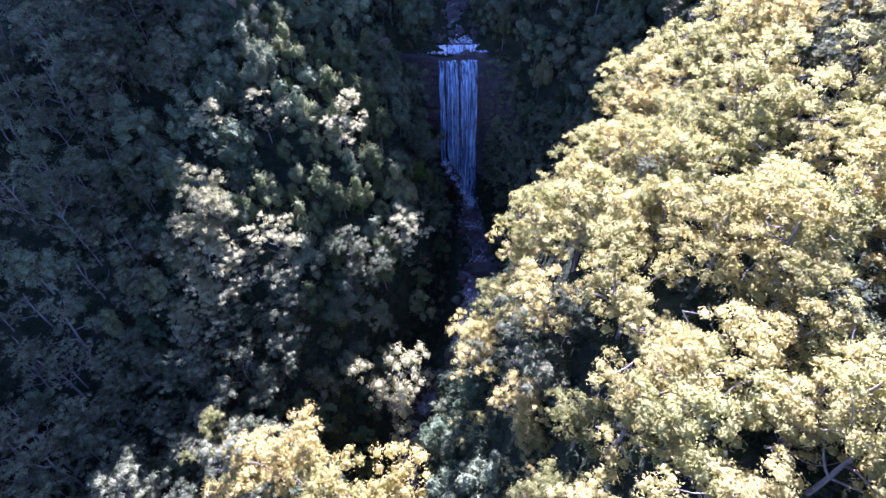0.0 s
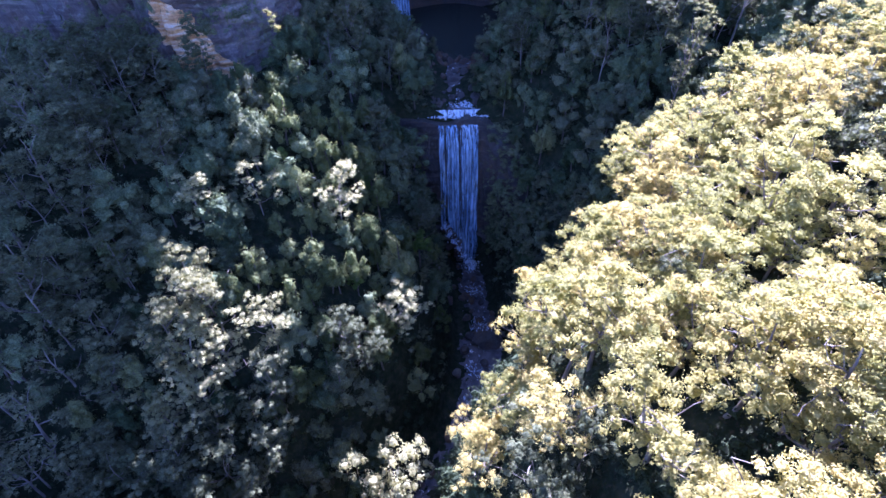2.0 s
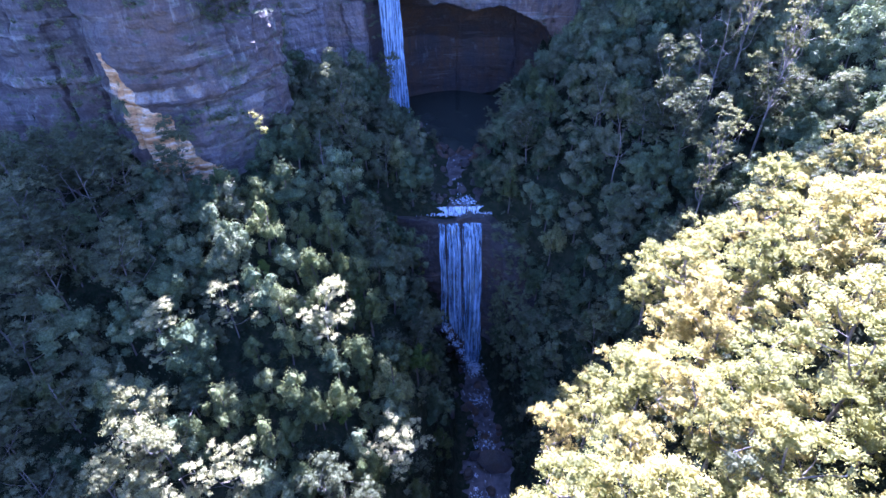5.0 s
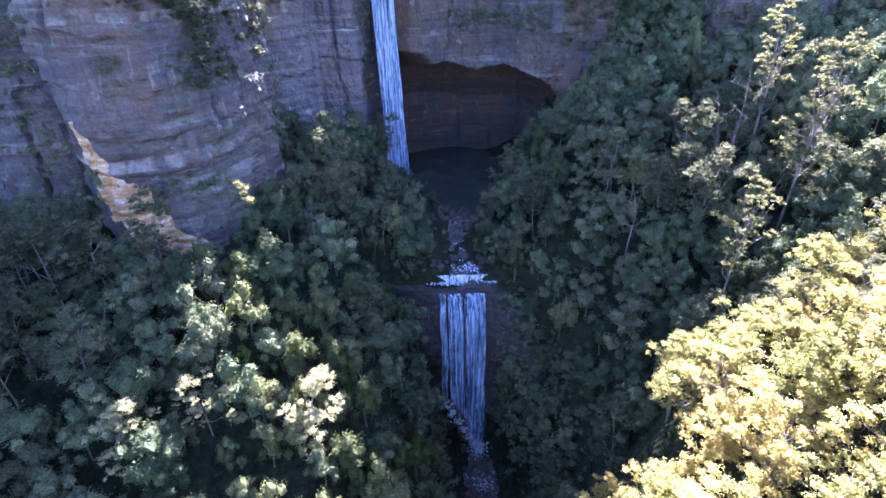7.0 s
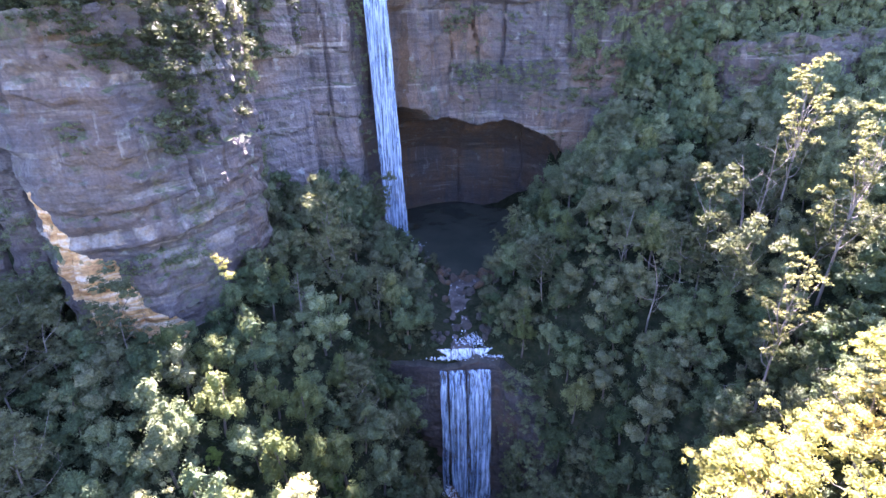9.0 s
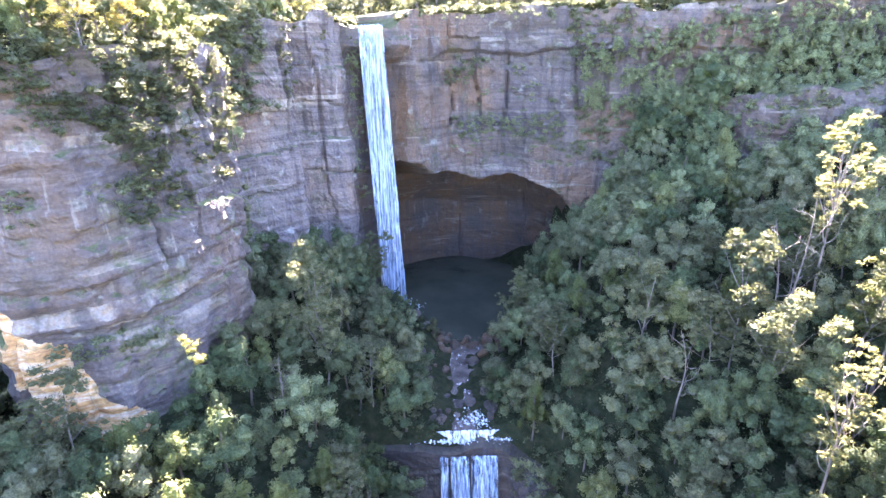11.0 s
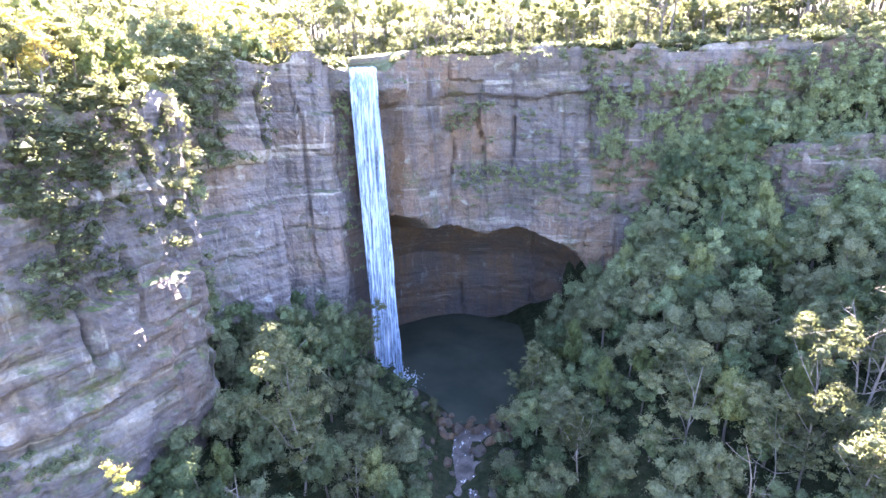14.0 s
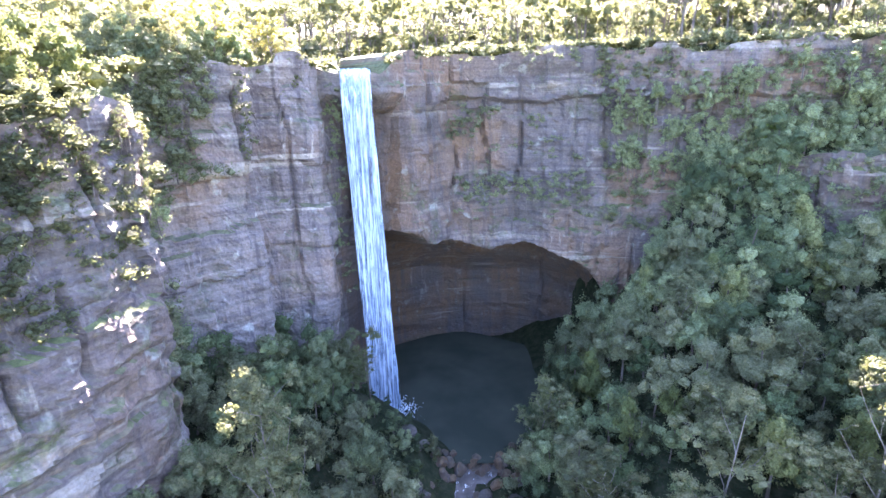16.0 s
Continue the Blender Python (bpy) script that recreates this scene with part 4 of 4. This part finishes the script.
def on_face(x0, y0, x1, y1, out, zlo, zhi, count, smin, smax):
    """Shrubs that cling to a wall between two plan points."""
    dx, dy = x1 - x0, y1 - y0
    ln = math.hypot(dx, dy)
    res = []
    for _ in range(count):
        f = rng.uniform()
        o = out + rng.uniform(-0.6, 0.6)
        res.append((x0 + dx * f + dy / ln * o, y0 + dy * f - dx / ln * o, rng.uniform(zlo, zhi), rng.uniform(smin, smax)))
    return res


far_trees = [t for t in far_trees if -105 < t[1] < 135]
outer = {"gum": [], "forest": []}
for kind, x, y, s in far_trees:
    k = "gum" if kind in ("gum", "grey") else "forest"
    outer[k].append((k, x, y, float(land_height(np.array([x]), np.array([y]))[0]), s))
for x, y, z, s in (on_face(-39, 172, -52, 181, 1.0, 84, 106, 34, 0.25, 0.55) + on_face(-52, 181, -42, 190, 1.0, 90, 108, 30, 0.25, 0.5) + on_face(44, 226, 76, 218, 1.0, 84, 106, 90, 0.25, 0.6) + on_face(76, 217, 140, 211, 1.0, 90, 110, 110, 0.25, 0.6)
                   + on_face(8, 232, 40, 228, 1.6, 79, 83, 26, 0.15, 0.3) + on_face(-21.5, 219, -18, 216, 0.8, 70, 104, 16, 0.15, 0.32) + on_face(78, 214, 82, 203, 0.6, 62, 88, 16, 0.2, 0.45) + on_face(17, 156, 27, 128, 1.0, -30, 4, 60, 0.25, 0.5)):
    outer["forest"].append(("forest", x, y, z, s))
joined_wood("slope_woods", "dense dark rainforest over the outer gorge slopes", outer["forest"], FOREST, DARKBARK, 3)
if outer["gum"]:
    joined_wood("slope_gum_woods", "grey-green eucalypt wood on the outer gorge slopes", outer["gum"], GREYGUM, PALEBARK, 4)

rim_spots, back_spots, low_spots = [], [], []
PX, PY = np.meshgrid(np.arange(-160, 200, 5.4), np.arange(136, 340, 5.4))
PX, PY = PX.ravel() + rng.uniform(-2.6, 2.6, PX.size), PY.ravel() + rng.uniform(-2.6, 2.6, PX.size)
PB, PZ = behind_rim(PX, PY), plateau_height(PX, PY)
for x, y, b, z in zip(PX, PY, PB, PZ):
    if b < 1.0 or b > 105 or (-22 < x < -9 and b < 20):
        continue
    if b < 70:
        low_spots += [(x + rng.uniform(-2.7, 2.7), y + rng.uniform(-0.3, 2.7), z, rng.uniform(0.8, 1.9) if b < 16 else rng.uniform(1.4, 2.6)) for _ in range(2 if b > 16 else 3)]
    if b < 3.5 or rng.uniform() < (0.4 if b > 34 else 0.2):
        continue
    if b < 34:
        rim_spots.append(("gum" if rng.uniform() < 0.6 else "rim", x, y, z, rng.uniform(0.35, 0.8) if b < 10 else rng.uniform(0.5, 1.3)))
    else:
        back_spots.append(("far", x, y, z, rng.uniform(0.8, 1.5)))
for _ in range(420):
    x, y = rng.uniform(-95, -37), rng.uniform(138, 190)
    b = float(behind_rim(np.array([x]), np.array([y]))[0])
    if 0.5 < b < 22:
        z = float(plateau_height(np.array([x]), np.array([y]))[0])
        low_spots.append((x, y, z, rng.uniform(0.9, 1.8)))
        if b > 2 and rng.uniform() < 0.3:
            rim_spots.append(("gum" if rng.uniform() < 0.6 else "rim", x, y, z, rng.uniform(0.45, 0.8)))
for (ax, ay), (bx, by) in zip(RIM[9:-2], RIM[10:-1]):
    for _ in range(int(math.hypot(bx - ax, by - ay) * 1.8)):
        f = rng.uniform()
        x, y = ax + (bx - ax) * f, ay + (by - ay) * f + rng.uniform(0.2, 2.5)
        if not -21 < x < -9:
            low_spots.append((x, y, float(plateau_height(np.array([x]), np.array([y]))[0]) + 0.8, rng.uniform(0.5, 1.3)))
for x, y, z, s in on_face(-54, 139, -41, 161, 0.6, 84, 103, 70, 0.18, 0.42) + on_face(-42, 158, -38.5, 172, 0.6, 88, 104, 26, 0.18, 0.4) + on_face(-34.5, 196.5, -33, 198.5, 0.8, 92, 108, 10, 0.12, 0.25) + on_face(-31, 213, -25, 214.5, 0.6, 100, 110, 5, 0.2, 0.35):
    rim_spots.append(("gum" if rng.uniform() < 0.5 else "rim", x, y, z, s))
joined_wood("rim_woods", "sunlit eucalypts crowding the cliff edge", rim_spots, RIMLEAF, DARKBARK, 5)
joined_wood("plateau_woods", "pale backlit eucalypt forest on the plateau", back_spots, RIMLEAF, DARKBARK, 6)


# ---- undergrowth and plants on the rock ----
def shrub_stuff(name, label, spots, leaves, seed, per=40, leaf=0.42):
    r = np.random.default_rng(seed)
    cl = []
    for x, y, z, s in spots:
        for k in range(3):
            cl.append((x + r.normal(0, 0.7 * s), y + r.normal(0, 0.7 * s), z + r.uniform(0.2, 0.9) * s, s * r.uniform(0.7, 1.2), r.uniform(0.6, 0.9)))
    v, q, t = clumps_to_arrays(cl, r, per, leaf)
    return tagged(new(name, mesh_from(name, v, q, t, leaves)), label, "shrubs", kind="stuff")


under = []
for _ in range(3300):
    x, y = rng.uniform(-100, 115), rng.uniform(15, 225)
    d = x - float(np.interp(y, CREEK_Y, CREEK_X))
    if abs(d) < (7 if y > 163 else 10) or (y > 196 and ((x - 8) / 27) ** 2 + ((y - 215) / 24) ** 2 < 1) or (y > 205 and -26 < x < 36):
        continue
    if (149 < y < 162 and -6 < x < 20):
        continue
    under.append((x, y, rng.uniform(0.9, 1.7)))
scrub = []
for _ in range(420):
    x, y = rng.uniform(-2, 80), rng.uniform(8, 114)
    if x - float(np.interp(y, CREEK_Y, CREEK_X)) > 8:
        scrub.append((x, y, float(floor_height(np.array([x]), np.array([y]))[0]), rng.uniform(0.9, 1.8)))
for _ in range(420):
    y = rng.uniform(8, 74)
    x = float(np.interp(y, CREEK_Y, CREEK_X)) + rng.uniform(7, 20)
    scrub.append((x, y, float(floor_height(np.array([x]), np.array([y]))[0]), rng.uniform(0.9, 1.7)))
# Scrub leaves painted dark to deepen the shaded gaps between the gums
shrub_stuff("ridge_scrub", "green scrub between the ridge gums, darkened to deepen the shaded gaps", scrub, UNDERSHADE, 27, 40, 0.42)
ux, uy = np.array([u[0] for u in under]), np.array([u[1] for u in under])
ok = behind_rim(ux, uy) < -1.5
uz = floor_height(ux, uy)
shrub_stuff("rim_shrubs", "grey-green heath and shrubs along the cliff edge", low_spots, RIMLEAF, 17, 30, 0.4)
# Ferns and shrubs coloured for the tree shade, much darker than the crowns
shrub_stuff("undergrowth", "green ferns and shrubs below the trees, darkened as if in canopy shade", [(under[i][0], under[i][1], uz[i], under[i][2]) for i in range(len(under)) if ok[i]], UNDERSHADE, 7, 20, 0.5)


gully = []
for _ in range(320):
    x, y = (rng.uniform(15, 36), rng.uniform(116, 158)) if rng.uniform() < 0.6 else (rng.uniform(-14, 0), rng.uniform(96, 157))
    if abs(x - float(np.interp(y, CREEK_Y, CREEK_X))) > 8.5:
        gully.append((x, y, float(floor_height(np.array([x]), np.array([y]))[0]) + 0.3, rng.uniform(0.9, 1.8)))
for _ in range(110):
    side = rng.choice([-1, 1])
    y = rng.uniform(158, 176)
    x = float(np.interp(y, CREEK_Y, CREEK_X)) + side * rng.uniform(10.5, 19)
    gully.append((x, y, float(floor_height(np.array([x]), np.array([y]))[0]) + 0.2, rng.uniform(0.6, 1.4)))
shrub_stuff("gully_shrubs", "dark shrubs and ferns on the gully sides", gully, LAUREL, 37, 42, 0.36)


ledge = on_face(-52, 139, -41, 160, 0.9, 94, 106, 150, 0.5, 1.3) + on_face(-70, 138, -50, 139, 0.9, 98, 105, 60, 0.5, 1.2) + on_face(-46, 144, -40, 168, 1.2, 80, 106, 180, 0.6, 1.3) + on_face(-34, 197, -33, 199, 1.0, 96, 112, 16, 0.4, 0.8)
shrub_stuff("ledge_shrubs", "sunlit pale shrubs clinging to the cliff ledges", ledge, GREYGUM, 8, 70, 0.3)
for tx, ty, tz in [(-39.5, 141.5, 62), (-39, 142.5, 60), (-38.2, 143, 57.5), (-38.6, 142, 58.5)]:
    v, q, t = clumps_to_arrays([(tx + rng.normal(0, 0.5), ty + rng.normal(0, 0.3), tz + rng.normal(0, 0.3), rng.uniform(0.5, 0.9), 0.7) for _ in range(4)], rng, 90, 0.24)
    ledge_bush = tagged(new("ledge_bush", mesh_from("ledge_bush", v, q, t, GUM)), "sunlit yellow-green bush below the buttress", "bush", "bushes below the buttress")
hang = on_face(-4, 225, 40, 229, 0.2, 112, 116, 40, 0.4, 0.9) + on_face(40, 229, 76, 220, 0.3, 106, 117, 110, 0.5, 1.3) + on_face(76, 220, 140, 215, 0.3, 108, 118, 110, 0.5, 1.3)
hang += on_face(42, 228, 76, 220, 0.8, 72, 104, 150, 0.7, 1.6) + on_face(76, 220, 140, 215, 0.8, 84, 112, 170, 0.7, 1.7) + on_face(6, 232, 40, 229, 0.8, 74, 100, 46, 0.4, 1.0) + on_face(8, 232, 40, 229, 1.6, 79, 86, 70, 0.4, 1.0) + on_face(4, 232, 18, 234, 0.8, 95, 103, 40, 0.4, 1.0) + on_face(-39, 172, -52, 181, 0.8, 66, 110, 110, 0.6, 1.4) + on_face(-52, 181, -44, 188, 0.8, 84, 112, 60, 0.6, 1.3) + on_face(-50, 183.5, -38, 194, 1.0, 92, 114, 90, 0.9, 1.9)
hang += on_face(-86, 147, -66, 138, 0.6, 60, 104, 60, 0.5, 1.2) + on_face(-58, 138, -43, 147, 0.7, 59, 63, 60, 0.3, 0.8) + on_face(-58, 138, -43, 147, 0.7, 82, 87, 60, 0.3, 0.8) + on_face(-21, 219, -18, 217, 0.8, 60, 108, 30, 0.4, 0.9)
hang += on_face(-24, 154, -10, 158, 0.7, 0, 24, 20, 0.4, 0.9) + on_face(16, 158, 24, 146, 0.7, -20, 24, 170, 0.5, 1.3) + on_face(24, 146, 28, 126, 0.7, -25, 6, 110, 0.6, 1.4) + on_face(79, 207, 83, 203, 0.5, 66, 92, 30, 0.4, 1.0) + on_face(82, 204, 118, 202, 1.6, 66, 96, 190, 0.5, 1.3)
shrub_stuff("wall_shrubs", "dark green plants hanging on the rock walls", hang, FOREST, 9, 50, 0.4)


# ---- boulders ----
def boulder_mesh(seed, material):
    bm = bmesh.new()
    bmesh.ops.create_icosphere(bm, subdivisions=3, radius=1.0)
    r = random.Random(seed)
    cuts = [(Vector((r.gauss(0, 1), r.gauss(0, 1), r.gauss(0, 1))).normalized(), r.uniform(0.55, 0.85)) for _ in range(9)]
    for v in bm.verts:
        for c, lim in cuts:
            over = v.co.dot(c) - lim
            if over > 0:
                v.co -= c * over * 0.92
        v.co *= 1 + 0.06 * noise.noise(v.co * 3 + Vector((seed, 0, 0)))
    me = bpy.data.meshes.new("boulder")
    bm.to_mesh(me)
    bm.free()
    me.materials.append(material)
    return me


BEDROCK = rock_material("stream_rock", False, 0.36, 0.95, 0.1)
BOULDERS = [boulder_mesh(k, BEDROCK if k % 2 else WETROCK) for k in range(6)]


def boulder(x, y, size, sink=0.35, z=None):
    base = float(floor_height(np.array([x]), np.array([y]))[0]) if z is None else z
    ob = new("boulder", BOULDERS[int(rng.integers(6))])
    ob.matrix_basis = Matrix.LocRotScale((x, y, base + size * (0.5 - sink)), Euler([rng.uniform(0, 6.28) for _ in range(3)]), (size * rng.uniform(0.8, 1.3), size * rng.uniform(0.8, 1.2), size * rng.uniform(0.6, 0.9)))
    return tagged(ob, "dark wet sandstone boulder in the stream bed", "boulder", "boulders of the stream")


for k in range(70):
    y = rng.uniform(164, 197)
    side = rng.choice([-1, 1])
    boulder(float(np.interp(y, CREEK_Y, CREEK_X)) + side * abs(rng.normal(6.5, 2.5)), y, rng.uniform(0.5, 1.7))
for k in range(26):
    boulder(8 + rng.normal(0, 9), 195 + rng.normal(0, 1.6), rng.uniform(0.8, 2.2))
for k in range(70):
    y = rng.uniform(45, 155)
    boulder(float(np.interp(y, CREEK_Y, CREEK_X)) + rng.normal(0, 4.5), y, rng.uniform(0.6, 2.0))
boulder(14.5, 120, 5.2)
boulder(12.5, 112, 2.6)
boulder(8.5, 122, 2.2)
for k in range(7):
    boulder(rng.uniform(0, 4) + 0.6 * k, 156.6, rng.uniform(1.2, 2.4), 0.5, -17 - 2.2 * k)
